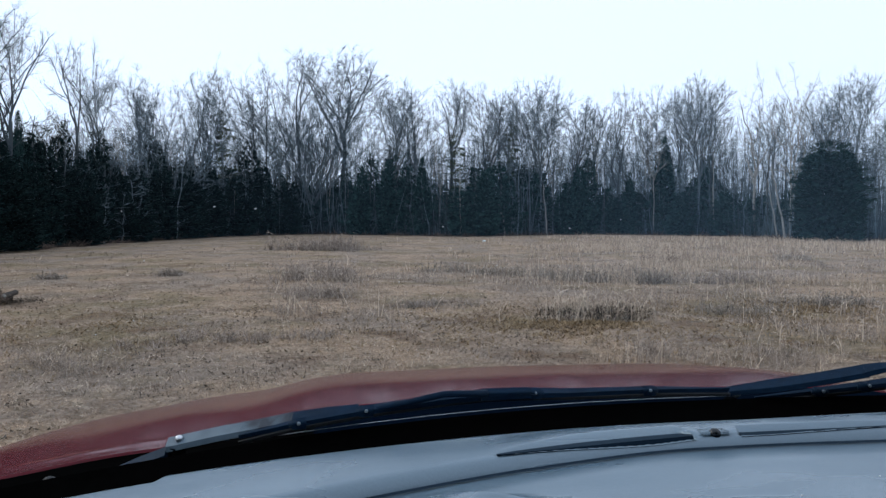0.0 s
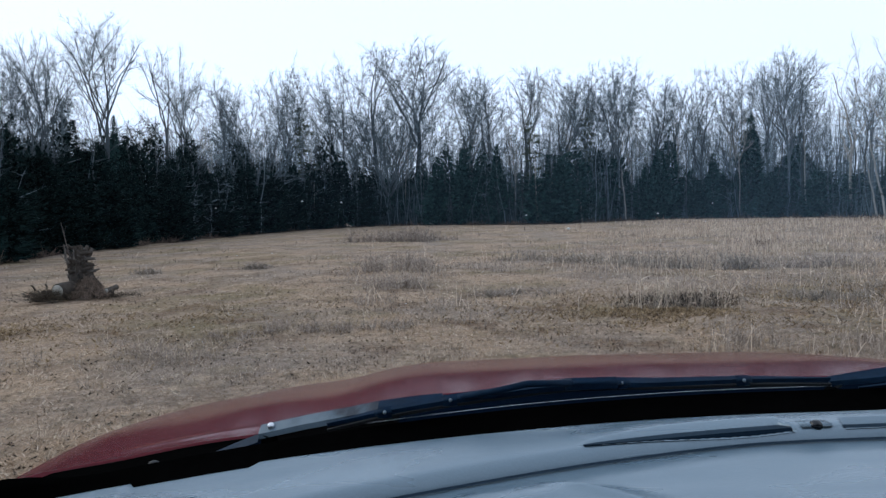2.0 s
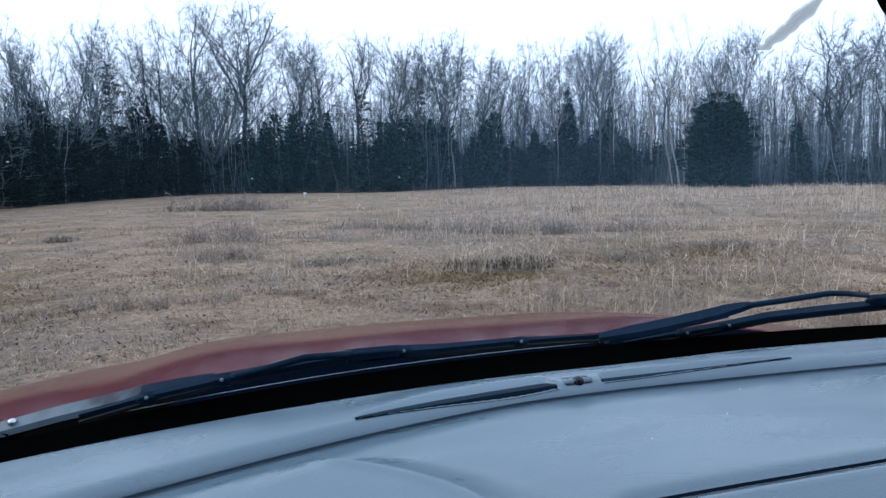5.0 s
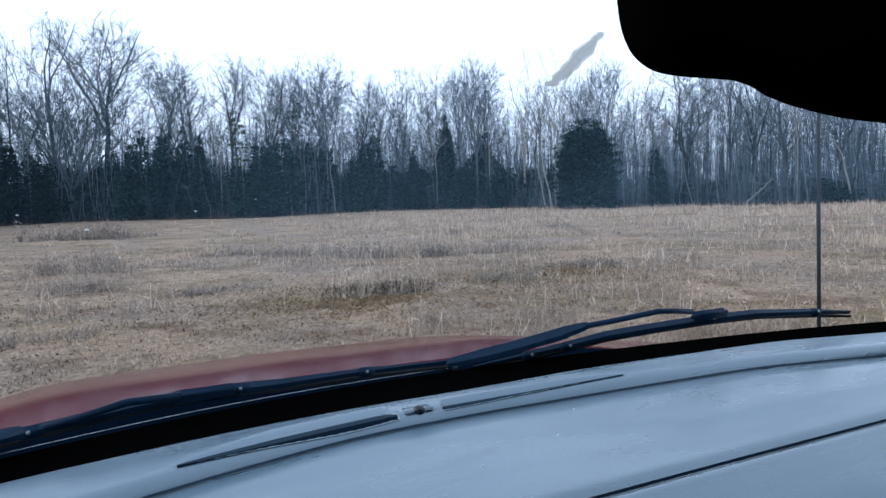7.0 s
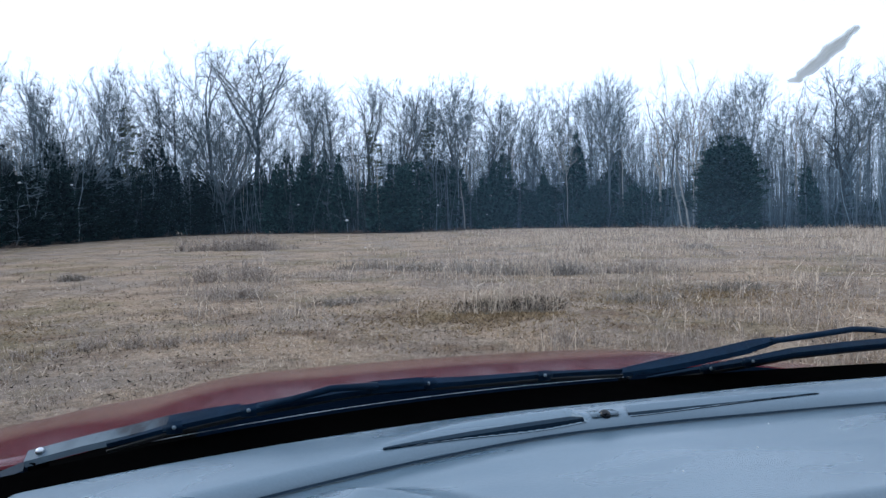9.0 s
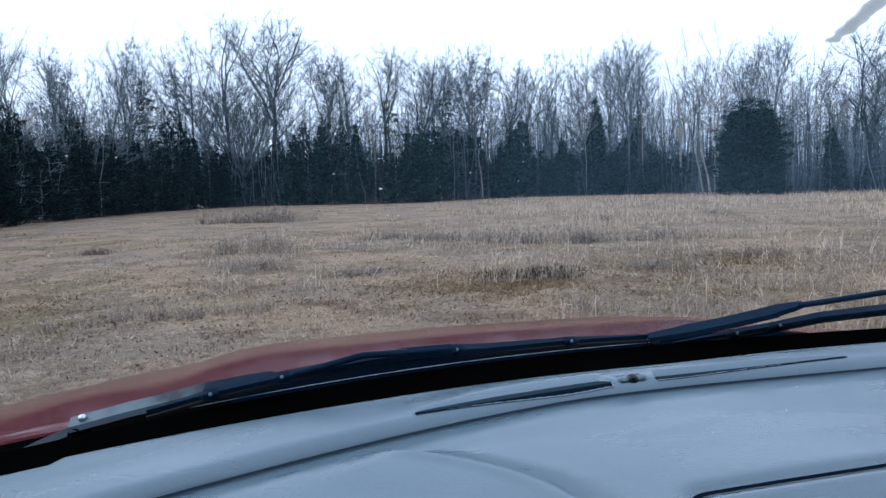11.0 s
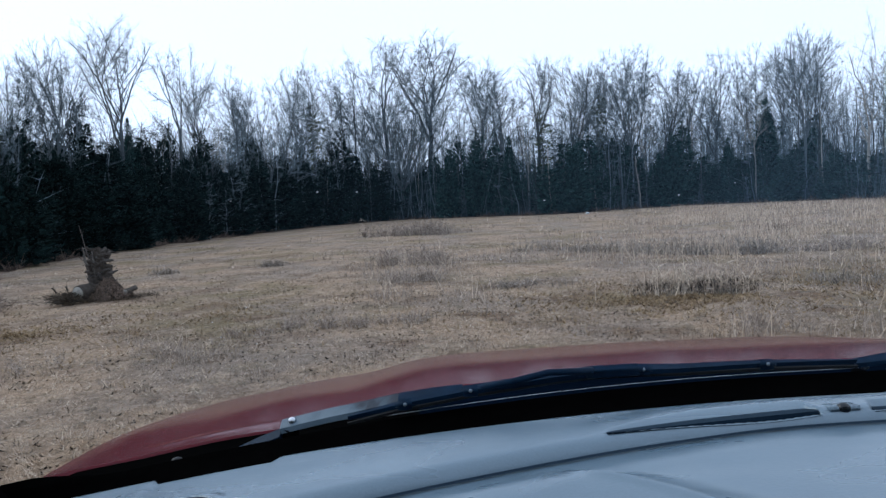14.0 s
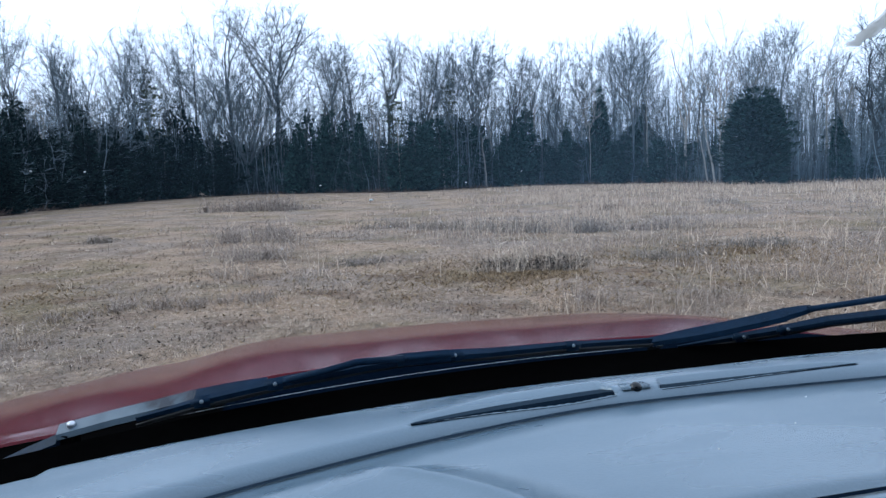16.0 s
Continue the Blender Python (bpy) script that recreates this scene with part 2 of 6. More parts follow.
DOME = material("black_dome", (0.002, 0.003, 0.005), (0.004, 0.006, 0.009), 0.2, fine=60, broad=8, bump=0, spec=0.4)
PITCH = material("matt_black", (0.001, 0.001, 0.001), (0.002, 0.002, 0.002), 1.0, fine=100, broad=8, bump=0, spec=0.0)
WIPER = material("wiper_metal", (0.0015, 0.006, 0.015), (0.005, 0.017, 0.038), 0.5, fine=90, broad=10, bump=0.05, spec=0.11)
WIPER.node_tree.nodes["Principled BSDF"].inputs["Specular Tint"].default_value = (0.45, 0.75, 1.0, 1)
COWL_BLUE = material("cowl_cover", (0.0006, 0.002, 0.005), (0.0015, 0.004, 0.009), 0.8, fine=90, broad=10, bump=0.05, spec=0.0)
WORN = material("worn_grey_metal", (0.05, 0.075, 0.095), (0.15, 0.19, 0.225), 0.5, fine=60, broad=14, bump=0.1, spec=0.5)
DASH = material("grey_vinyl", (0.045, 0.082, 0.114), (0.066, 0.110, 0.146), 0.40, fine=420, broad=5, bump=0.06, spec=0.5)
DASH.node_tree.nodes["Principled BSDF"].inputs["IOR"].default_value = 2.0
DASH.node_tree.nodes["Principled BSDF"].inputs["Specular Tint"].default_value = (0.84, 0.94, 1.0, 1)
wiped, wipe_range = DASH.node_tree.nodes.new("ShaderNodeTexNoise"), DASH.node_tree.nodes.new("ShaderNodeMapRange")
wiped.inputs["Scale"].default_value, wiped.inputs["Detail"].default_value = 7.0, 3
wipe_range.inputs[1].default_value, wipe_range.inputs[2].default_value = 0.35, 0.65
wipe_range.inputs[3].default_value, wipe_range.inputs[4].default_value = 0.21, 0.40
DASH.node_tree.links.new(wiped.outputs["Fac"], wipe_range.inputs[0])
DASH.node_tree.links.new(wipe_range.outputs[0], DASH.node_tree.nodes["Principled BSDF"].inputs["Roughness"])
TRIM = material("grey_trim", (0.12, 0.15, 0.185), (0.155, 0.185, 0.22), 0.6, fine=350, broad=5, bump=0.06)
SEAM = material("dark_joint", (0.003, 0.007, 0.014), (0.006, 0.012, 0.022), 0.9, fine=300, broad=5, bump=0, spec=0.0)
LINE = material("blue_grey_joint", (0.013, 0.025, 0.040), (0.020, 0.036, 0.054), 0.8, fine=300, broad=5, bump=0, spec=0.05)
# vinyl darkened for the shade in the demister slots, half and full
SLOT_HALF_SHADE = material("slot_half_shade", (0.014, 0.028, 0.043), (0.021, 0.039, 0.057), 0.7, fine=300, broad=5, bump=0.03, spec=0.1)
SLOT_SHADE = material("slot_full_shade", (0.004, 0.009, 0.016), (0.007, 0.014, 0.023), 0.9, fine=350, broad=5, bump=0.06, spec=0.0)
CLOTH = material("headliner_cloth", (0.14, 0.14, 0.14), (0.20, 0.20, 0.195), 0.95, fine=300, broad=4, bump=0.1, spec=0.1)
DIRT = material("dried_dirt", (0.20, 0.20, 0.18), (0.34, 0.34, 0.30), 0.9, fine=90, broad=20, bump=0.1)
thin = DIRT.node_tree.nodes.new("ShaderNodeBsdfTranslucent")
thin.inputs[0].default_value = (0.36, 0.35, 0.30, 1)
half_through = DIRT.node_tree.nodes.new("ShaderNodeMixShader")
half_through.inputs[0].default_value = 0.7
DIRT.node_tree.links.new(DIRT.node_tree.nodes["Principled BSDF"].outputs[0], half_through.inputs[1])
DIRT.node_tree.links.new(thin.outputs[0], half_through.inputs[2])
see_through = DIRT.node_tree.nodes.new("ShaderNodeBsdfTransparent")
film = DIRT.node_tree.nodes.new("ShaderNodeMixShader")
film.inputs[0].default_value = 0.42
DIRT.node_tree.links.new(half_through.outputs[0], film.inputs[1])
DIRT.node_tree.links.new(see_through.outputs[0], film.inputs[2])
DIRT.node_tree.links.new(film.outputs[0], DIRT.node_tree.nodes["Material Output"].inputs["Surface"])
SPECK = material("pale_speck", (0.6, 0.62, 0.62), (0.85, 0.86, 0.85), 0.6, fine=90, broad=20, bump=0)


def worn_arm_material():
    """Grey metal whose dark paint is worn off towards the spindle, with a ragged edge."""
    m, n, l, p = tree_of("half_worn_arm")
    co, sep, t = n.new("ShaderNodeTexCoord"), n.new("ShaderNodeSeparateXYZ"), n.new("ShaderNodeTexNoise")
    t.inputs["Scale"].default_value, t.inputs["Detail"].default_value = 24, 3
    l.new(co.outputs["Object"], t.inputs["Vector"])
    l.new(co.outputs["Object"], sep.inputs[0])
    at = n.new("ShaderNodeMapRange")
    at.inputs[1].default_value, at.inputs[2].default_value, at.inputs[3].default_value, at.inputs[4].default_value = -0.56, -0.44, -0.22, 0.28
    l.new(sep.outputs[0], at.inputs[0])
    add = n.new("ShaderNodeMath")
    l.new(at.outputs[0], add.inputs[0])
    l.new(t.outputs["Fac"], add.inputs[1])
    ramp = n.new("ShaderNodeValToRGB")
    e = ramp.color_ramp.elements
    e[0].position, e[0].color = 0.28, (0.085, 0.12, 0.15, 1)
    e[1].position, e[1].color = 0.62, (0.004, 0.011, 0.022, 1)
    mid = e.new(0.5)
    mid.color = (0.04, 0.065, 0.088, 1)
    l.new(add.outputs[0], ramp.inputs[0])
    l.new(ramp.outputs[0], p.inputs["Base Color"])
    p.inputs["Roughness"].default_value, p.inputs["Specular IOR Level"].default_value = 0.5, 0.3
    return m


HALF_WORN = worn_arm_material()
CHROME = material("dull_steel", (0.45, 0.47, 0.5), (0.6, 0.62, 0.64), 0.3, metal=1.0, fine=90, broad=20, bump=0.05)
RUBBER = material("tyre_rubber", (0.012, 0.012, 0.012), (0.03, 0.03, 0.03), 0.85, fine=60, broad=8)
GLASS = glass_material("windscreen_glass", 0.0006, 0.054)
# unseen side windows; their dark tint is added to dim the cabin
PANE = glass_material("window_glass", 0.01, 0.0, (0.42, 0.47, 0.46))


# ---- mesh helpers ----
def np_mesh(name, v, f):
    """A mesh from arrays of vertices and of triangles or quads."""
    v, f = np.asarray(v, np.float32), np.asarray(f, np.int32)
    me = bpy.data.meshes.new(name)
    me.vertices.add(len(v))
    me.vertices.foreach_set("co", v.ravel())
    k = f.shape[1]
    me.loops.add(f.size)
    me.loops.foreach_set("vertex_index", f.ravel())
    me.polygons.add(len(f))
    me.polygons.foreach_set("loop_start", np.arange(0, f.size, k, dtype=np.int32))
    me.update(calc_edges=True)
    return me


def mesh_ob(name, me, mat, parent=None, smooth=True, label=""):
    me.materials.append(mat)
    if smooth:
        me.polygons.foreach_set("use_smooth", np.ones(len(me.polygons), bool))
    ob = new(name, me)
    ob.parent = parent
    return tagged(ob, label)


def part(name, bm, mat, parent, label="", smooth=True):
    me = bpy.data.meshes.new(name)
    bmesh.ops.recalc_face_normals(bm, faces=bm.faces[:])
    bm.to_mesh(me)
    bm.free()
    return mesh_ob(name, me, mat, parent, smooth, label)


def grid_faces(rows, cols):
    i = np.arange(rows * cols).reshape(rows, cols)
    return np.stack([i[:-1, :-1], i[:-1, 1:], i[1:, 1:], i[1:, :-1]], -1).reshape(-1, 4)


class Tubes:
    """Collects tapered tubes and slender spikes into one mesh."""

    def __init__(self):
        self.v, self.f = [], []

    def tube(self, pts, radii, sides):
        start = len(self.v)
        for k, p in enumerate(pts):
            d = (pts[min(k + 1, len(pts) - 1)] - pts[max(k - 1, 0)]).normalized()
            a = d.cross(Vector((0.31, 0.87, 0.38))).normalized()
            b = d.cross(a)
            for s in range(sides):
                w = 2 * math.pi * s / sides
                self.v.append(p + (a * math.cos(w) + b * math.sin(w)) * radii[k])
        for k in range(len(pts) - 1):
            for s in range(sides):
                i, j = start + k * sides + s, start + k * sides + (s + 1) % sides
                self.f.append((i, j, j + sides))
                self.f.append((i, j + sides, i + sides))
        top = start + (len(pts) - 1) * sides
        for s in range(1, sides - 1):
            self.f.append((top, top + s, top + s + 1))

    def spike(self, p, q, r):
        start = len(self.v)
        d = (q - p).normalized()
        a = d.cross(Vector((0.31, 0.87, 0.38))).normalized()
        b = d.cross(a)
        for s in range(3):
            w = 2.0944 * s
            self.v.append(p + (a * math.cos(w) + b * math.sin(w)) * r)
        self.v.append(q)
        self.f += [(start, start + 1, start + 3), (start + 1, start + 2, start + 3), (start + 2, start, start + 3)]

    def mesh(self, name):
        return np_mesh(name, [tuple(p) for p in self.v], self.f)


def blades(x, y, z, length, width, lean, rng):
    """Grass blades: one slim triangle each, leaning a random way."""
    n = len(x)
    way, face = rng.uniform(0, 2 * np.pi, n), rng.uniform(0, 2 * np.pi, n)
    base = np.stack([x, y, z], -1)
    side = np.stack([np.cos(face), np.sin(face), 0 * face], -1) * (width / 2)[:, None]
    tip = base + np.stack([np.cos(way) * np.sin(lean), np.sin(way) * np.sin(lean), np.cos(lean)], -1) * length[:, None]
    v = np.stack([base - side, base + side, tip], 1).reshape(-1, 3)
    return v, np.arange(3 * n).reshape(n, 3)


def plants(x, y, z, tall, width, lean, twigs, rng):
    """Dead weeds: a leaning stem each, with side twigs that fork off it."""
    n = len(x)
    v1, f1 = blades(x, y, z, tall, width, lean, rng)
    base, tip = (v1.reshape(n, 3, 3)[:, 0] + v1.reshape(n, 3, 3)[:, 1]) / 2, v1.reshape(n, 3, 3)[:, 2]
    at = rng.uniform(0.25, 0.95, (n, twigs, 1))
    p = base[:, None] + (tip - base)[:, None] * at
    d = rng.normal(0, 1, (n, twigs, 3)) * np.array((1, 1, 0.35)) + np.array((0, 0, 0.9))
    d /= np.linalg.norm(d, axis=2, keepdims=True)
    long_ = tall[:, None, None] * rng.uniform(0.15, 0.5, (n, twigs, 1)) * (1.15 - 0.5 * at)
    side = np.cross(d, rng.normal(0, 1, (n, twigs, 3)))
    side *= (width[:, None] * 0.42)[..., None] / np.linalg.norm(side, axis=2, keepdims=True)
    v2 = np.stack([p - side, p + side, p + d * long_], 2).reshape(-1, 3)
    v = np.concatenate([v1, v2])
    return v, np.arange(len(v)).reshape(-1, 3)


# ---- ground ----
def height(x, y):
    """Gentle unevenness of the field."""
    return 0.018 * np.sin(x * 1.3 + 0.7 * np.sin(y * 0.9)) * np.cos(y * 1.1) + 0.012 * np.sin(x * 3.1 + y * 2.3) + 0.05 * np.sin(x * 0.21 + 1) * np.sin(y * 0.17)


u = np.linspace(-1, 1, 340)
gx = np.sign(u) * (30 * np.abs(u) + 1970 * np.abs(u) ** 7)
w_ = np.linspace(-1, 1, 380)
gy = 10 + np.sign(w_) * (35 * np.abs(w_) + 1965 * np.abs(w_) ** 7)
GX, GY = np.meshgrid(gx, gy)
near = np.exp(-(GX**2 + GY**2) / 90.0**2)
GZ = height(GX, GY) * near
ground = mesh_ob("ground", np_mesh("ground", np.stack([GX, GY, GZ], -1).reshape(-1, 3), grid_faces(380, 340)), FIELD)
tagged(ground, "mown winter field of dry tan grass with olive patches", "field", kind="structure")

# the wood's edge, from the near west side round to the east
EDGE_AZ = (-75, -60, -45, -40, -36, -32, -27, -23, -18, -11, -4, 1, 8, 15, 21, 25, 29, 35, 43, 60, 80)
EDGE_R = (18, 20, 24, 27.5, 33.5, 38, 44.5, 52, 63, 72, 66, 62, 68, 70, 68, 62, 55, 57, 55, 60, 70)


def edge(az):
    return np.interp(az, EDGE_AZ, EDGE_R)


az_ = np.linspace(-75, 80, 160)
rr = np.linspace(0, 1, 24)
AZ, RR = np.meshgrid(az_, rr)
RAD = edge(AZ) + 0.8 * np.sin(AZ * 2.1) + 0.5 * np.sin(AZ * 5.3) + RR * 120
FZ = 0.03 * np.minimum(RR * 60, 1) + 0.10 * np.minimum(RR * 20, 1) * (0.5 + 0.5 * np.sin(AZ * 3 + RAD * 0.4)) - 0.06 * (RR == 0)
AZR = np.radians(AZ)
floor_ = mesh_ob("forest_floor", np_mesh("forest_floor", np.stack([RAD * np.sin(AZR), RAD * np.cos(AZR), FZ + 0.03], -1).reshape(-1, 3), grid_faces(24, 160)), LITTER)
tagged(floor_, "dark leaf litter under the trees of the wood", "ground", kind="structure")

# ---- trees ----
def grow_bare(seed, low, half, leaders, fan, crook, twigs, slant=0.0, stout=1.0, thin=0.011):
    """A leafless broadleaf tree 15 m high. low: where it forks; half: half its crown's width; fan: 1 spreads its
    leaders all round, less keeps them along x; slant: sideways pull of the leaders."""
    r = random.Random(seed)
    H, zb = 15.0, 15.0 * low
    zc = zb + 0.55 * (H - zb)
    trunk, crown = Tubes(), Tubes()
    flat_v = []

    def outside(p, wob):
        rho = math.hypot(p.x - slant * (p.z - zb), p.y / max(fan, 0.35))
        if p.z > zc:
            return ((p.z - zc) / (H - zc)) ** 2 + (rho / half) ** 2 > wob
        return rho > half * wob * (0.30 + 0.70 * max(0.0, p.z - zb * 0.8) / (zc - zb * 0.8))

    def turned(way, angle):
        a = way.cross(Vector((r.gauss(0, 1), r.gauss(0, 1), r.gauss(0, 1)))).normalized()
        return (way * math.cos(angle) + a * math.sin(angle)).normalized()

    def twig(p, d, length, width):
        side = d.cross(Vector((r.gauss(0, 1), r.gauss(0, 1), r.gauss(0, 1)))).normalized() * width / 2
        flat_v.extend((p - side, p + side, p + d * length))

    def sprig(p, d, size):
        """A forked twig at the end of a branch."""
        for _ in range(twigs):
            w = (turned(d, r.uniform(0.15, 0.75)) + Vector((0, 0, 0.12))).normalized()
            length = size * r.uniform(0.45, 1.0)
            twig(p, w, length, 0.021)
            for _ in range(3):
                q = p + w * length * r.uniform(0.25, 0.8)
                twig(q, turned(w, r.uniform(0.35, 0.7)), length * r.uniform(0.4, 0.8), 0.015)

    def grow(p, d, rad, depth):
        line, radii, n, wob = [p], [rad], 0, r.uniform(0.82, 1.08)
        while rad > thin and n < 24:
            step = r.uniform(0.45, 0.75)
            pull = 0.012 if depth else 0.02
            d = (d + Vector((r.gauss(0, crook), r.gauss(0, crook), r.gauss(0, crook * 0.6) + pull))).normalized()
            p = p + d * step
            rad *= 0.90
            n += 1
            line.append(p)
            radii.append(rad)
            if outside(p, wob):
                break
            if rad < 0.030:
                sprig(p, turned(d, r.uniform(0.5, 0.9)), 0.8)
            if n >= 2 and rad > thin * 1.15 and r.random() < 0.74:
                grow(p, (turned(d, r.uniform(0.5, 0.95)) + Vector((0, 0, 0.08))).normalized(), rad * r.uniform(0.52, 0.74), depth + 1)
        if len(line) > 1:
            (crown if depth > 1 else trunk).tube(line, radii, 3 if depth > 0 else 5)
        sprig(p, d, 0.95)

    lean = Vector((r.uniform(-0.03, 0.03) + slant * 0.3, r.uniform(-0.03, 0.03), 0))
    pts = [Vector((0.10 * math.sin(0.8 * k + seed) * k / 9, 0.08 * math.sin(1.1 * k + 2 * seed) * k / 9, -0.2 + zb * k / 9)) + lean * (zb * k / 9) for k in range(10)]
    rad0 = (0.105 + 0.009 * leaders) * stout
    trunk.tube(pts, [rad0 * (1.4 if k == 0 else 1 - 0.035 * k) for k in range(10)], 7)
    top, spin = pts[-1], r.uniform(0, 6.28)
    most = math.atan2(half, 0.75 * (H - zb))
    for k in range(leaders):
        spin += 2.4 + r.uniform(-0.4, 0.4)
        share = (k + r.uniform(0.1, 0.9)) / leaders
        tilt = most * (0.12 + (1.0 if fan > 0.9 else 1.3) * share)
        sx = math.cos(spin) if fan > 0.9 else (1 if k % 2 else -1) * r.uniform(0.8, 1.0)
        sy = math.sin(spin) * fan
        start = pts[-1 - (k % 3)]
        d = Vector((sx * math.sin(tilt) + slant * 0.6, sy * math.sin(tilt), math.cos(tilt))).normalized()
        grow(start, d, rad0 * r.uniform(0.40, 0.62), 0)
    for k in range(3):
        i = r.randint(5, 8)
        a = r.uniform(0, 6.28)
        grow(pts[i], Vector((math.cos(a), math.sin(a) * fan, 0.9)).normalized(), rad0 * 0.22, 1)
    n0 = len(crown.v)
    crown.v += flat_v
    crown.f += [(n0 + k, n0 + k + 1, n0 + k + 2) for k in range(0, len(flat_v), 3)]
    return trunk, crown


def bare_tree(label, bark, *shape):
    trunk, crown = grow_bare(*shape)
    tree = tagged(new("bare_tree"), label, "tree", "leafless trees along the wood")
    mesh_ob("trunk", trunk.mesh("trunk"), bark, tree)
    mesh_ob("crown", crown.mesh("crown"), TWIG if bark is BARK else PALE_TWIG, tree, smooth=False)
    return tree


def grow_evergreen(seed, kind):
    """Clumps of needle sprays on boughs, 8 m high and 4 m wide: 0 domed cedar, 1 pointed cedar, 2 layered pine, 3 ragged cedar."""
    rng = np.random.default_rng(seed)
    n, per = ((260, 36), (92, 62), (46, 44), (96, 66))[kind]
    if kind == 2:
        t = np.sort(rng.uniform(0.38, 0.99, n))
        prof = (1.1 - t) ** 0.45 * rng.uniform(0.25, 1.15, n)
    else:
        t = rng.uniform(0, 0.995, n) ** 1.15 if kind != 0 else rng.uniform(0.0, 0.985, n)
        if kind == 0:
            prof = np.sqrt(np.clip(1 - np.clip((t - 0.35) / 0.65, 0, 1) ** 2.4, 0.02, 1)) * (0.90 + 0.10 * np.clip(t / 0.25, 0, 1))
        elif kind == 1:
            prof = np.clip(1 - t, 0.01, 1) ** 0.56 * (0.55 + 0.45 * np.clip(t / 0.25, 0, 1))
        else:
            prof = np.clip(1.0 - t, 0.01, 1) ** 0.42 * 0.80 * (0.6 + 0.4 * np.clip(t / 0.3, 0, 1))
    ang = rng.uniform(0, 2 * np.pi, n)
    uneven = (0.10, 0.20, 0.2, 0.26)[kind]
    lump = 1 + uneven * np.sin(2 * ang + 5 * t + seed) + uneven * np.sin(3 * ang - 9 * t + 2 * seed) + 0.6 * uneven * np.sin(5 * ang + 17 * t)
    reach = 2.0 * prof * lump * rng.uniform((0.80, 0.5, 0.6, 0.5)[kind], (1.05, 1.2, 1.1, 1.3)[kind], n)
    size = (0.28, 0.40, 0.30, 0.44)[kind] * rng.uniform(0.5, 1.5, n) * (1 - 0.35 * t)
    bough = np.stack([np.cos(ang), np.sin(ang), 0 * ang], -1)
    centre = bough * np.maximum(reach - size, 0.0)[:, None] + np.stack([0 * t, 0 * t, 0.2 + t * (7.5, 7.6, 7.4, 7.6)[kind]], -1)
    # a ragged crown has several leaders of unequal height
    way, short = rng.uniform(0, 6.28, 4), rng.uniform(0.88, 1.0, 4)

    def on_leaders(p):
        if kind == 3:
            stem = rng.integers(0, 4, len(p))
            off = np.array((0.15, 0.85, 1.15, 1.3))[stem]
            p = np.stack([p[:, 0] + off * np.cos(way[stem]), p[:, 1] + off * np.sin(way[stem]), p[:, 2] * np.array((1.0, 0.90, 0.76, 0.60))[stem] * short[stem]], -1)
        return p

    centre = on_leaders(centre)
    # sprays round the outer end of each bough
    q = rng.normal(0, 1, (n, per, 3))
    q /= np.linalg.norm(q, axis=2, keepdims=True)
    q *= rng.uniform(0.2, 1.15, (n, per, 1))
    if kind == 2:
        q[..., 2] *= 0.35
    along = rng.uniform(-1.6, 0.9, (n, per, 1))
    rise = rng.uniform(0.0, 0.7, (n, 1)) if kind != 2 else rng.uniform(-0.05, 0.15, (n, 1))
    run = np.concatenate([bough[:, :2], rise], 1)
    p = centre[:, None] + q * size[:, None, None] + run[:, None] * along * size[:, None, None]
    d = run[:, None] * 0.7 + q * 0.55 + np.array((0, 0, 0.22 if kind != 2 else 0.1)) + rng.normal(0, 0.35, (n, per, 3))
    p, d = p.reshape(-1, 3), d.reshape(-1, 3)
    long_ = rng.uniform(0.09, 0.34, len(p)) * np.repeat(1.0 - 0.45 * t, per)
    # inner foliage that closes the crown
    if kind != 2:
        m = (9500, 2800, 0, 3400)[kind]
        ti, ai, ri = rng.uniform(0, 0.9, m), rng.uniform(0, 2 * np.pi, m), np.sqrt(rng.uniform(0, 1, m))
        order = np.argsort(t)
        pi = np.interp(ti, t[order], prof[order]) * (1.55, 1.1, 0, 1.1)[kind] * ri
        p = np.concatenate([p, on_leaders(np.stack([pi * np.cos(ai), pi * np.sin(ai), 0.15 + 7.3 * ti], -1))])
        d = np.concatenate([d, np.stack([np.cos(ai), np.sin(ai), 0.3 + 0 * ai], -1) + rng.normal(0, 0.5, (m, 3))])
        long_ = np.concatenate([long_, rng.uniform(0.25, 0.55, m) * (1 - 0.5 * ti)])
    d /= np.linalg.norm(d, axis=1, keepdims=True)
    e = np.cross(d, rng.normal(0, 1, d.shape))
    e *= (long_ * np.where(np.arange(len(p)) < n * per, 0.17, 0.30) / np.linalg.norm(e, axis=1))[:, None]
    v = np.stack([p - e, p + e, p + d * long_[:, None]], 1).reshape(-1, 3)
    v[:, 2] = np.maximum(v[:, 2], 0.02)
    return v, np.arange(len(v)).reshape(-1, 3)


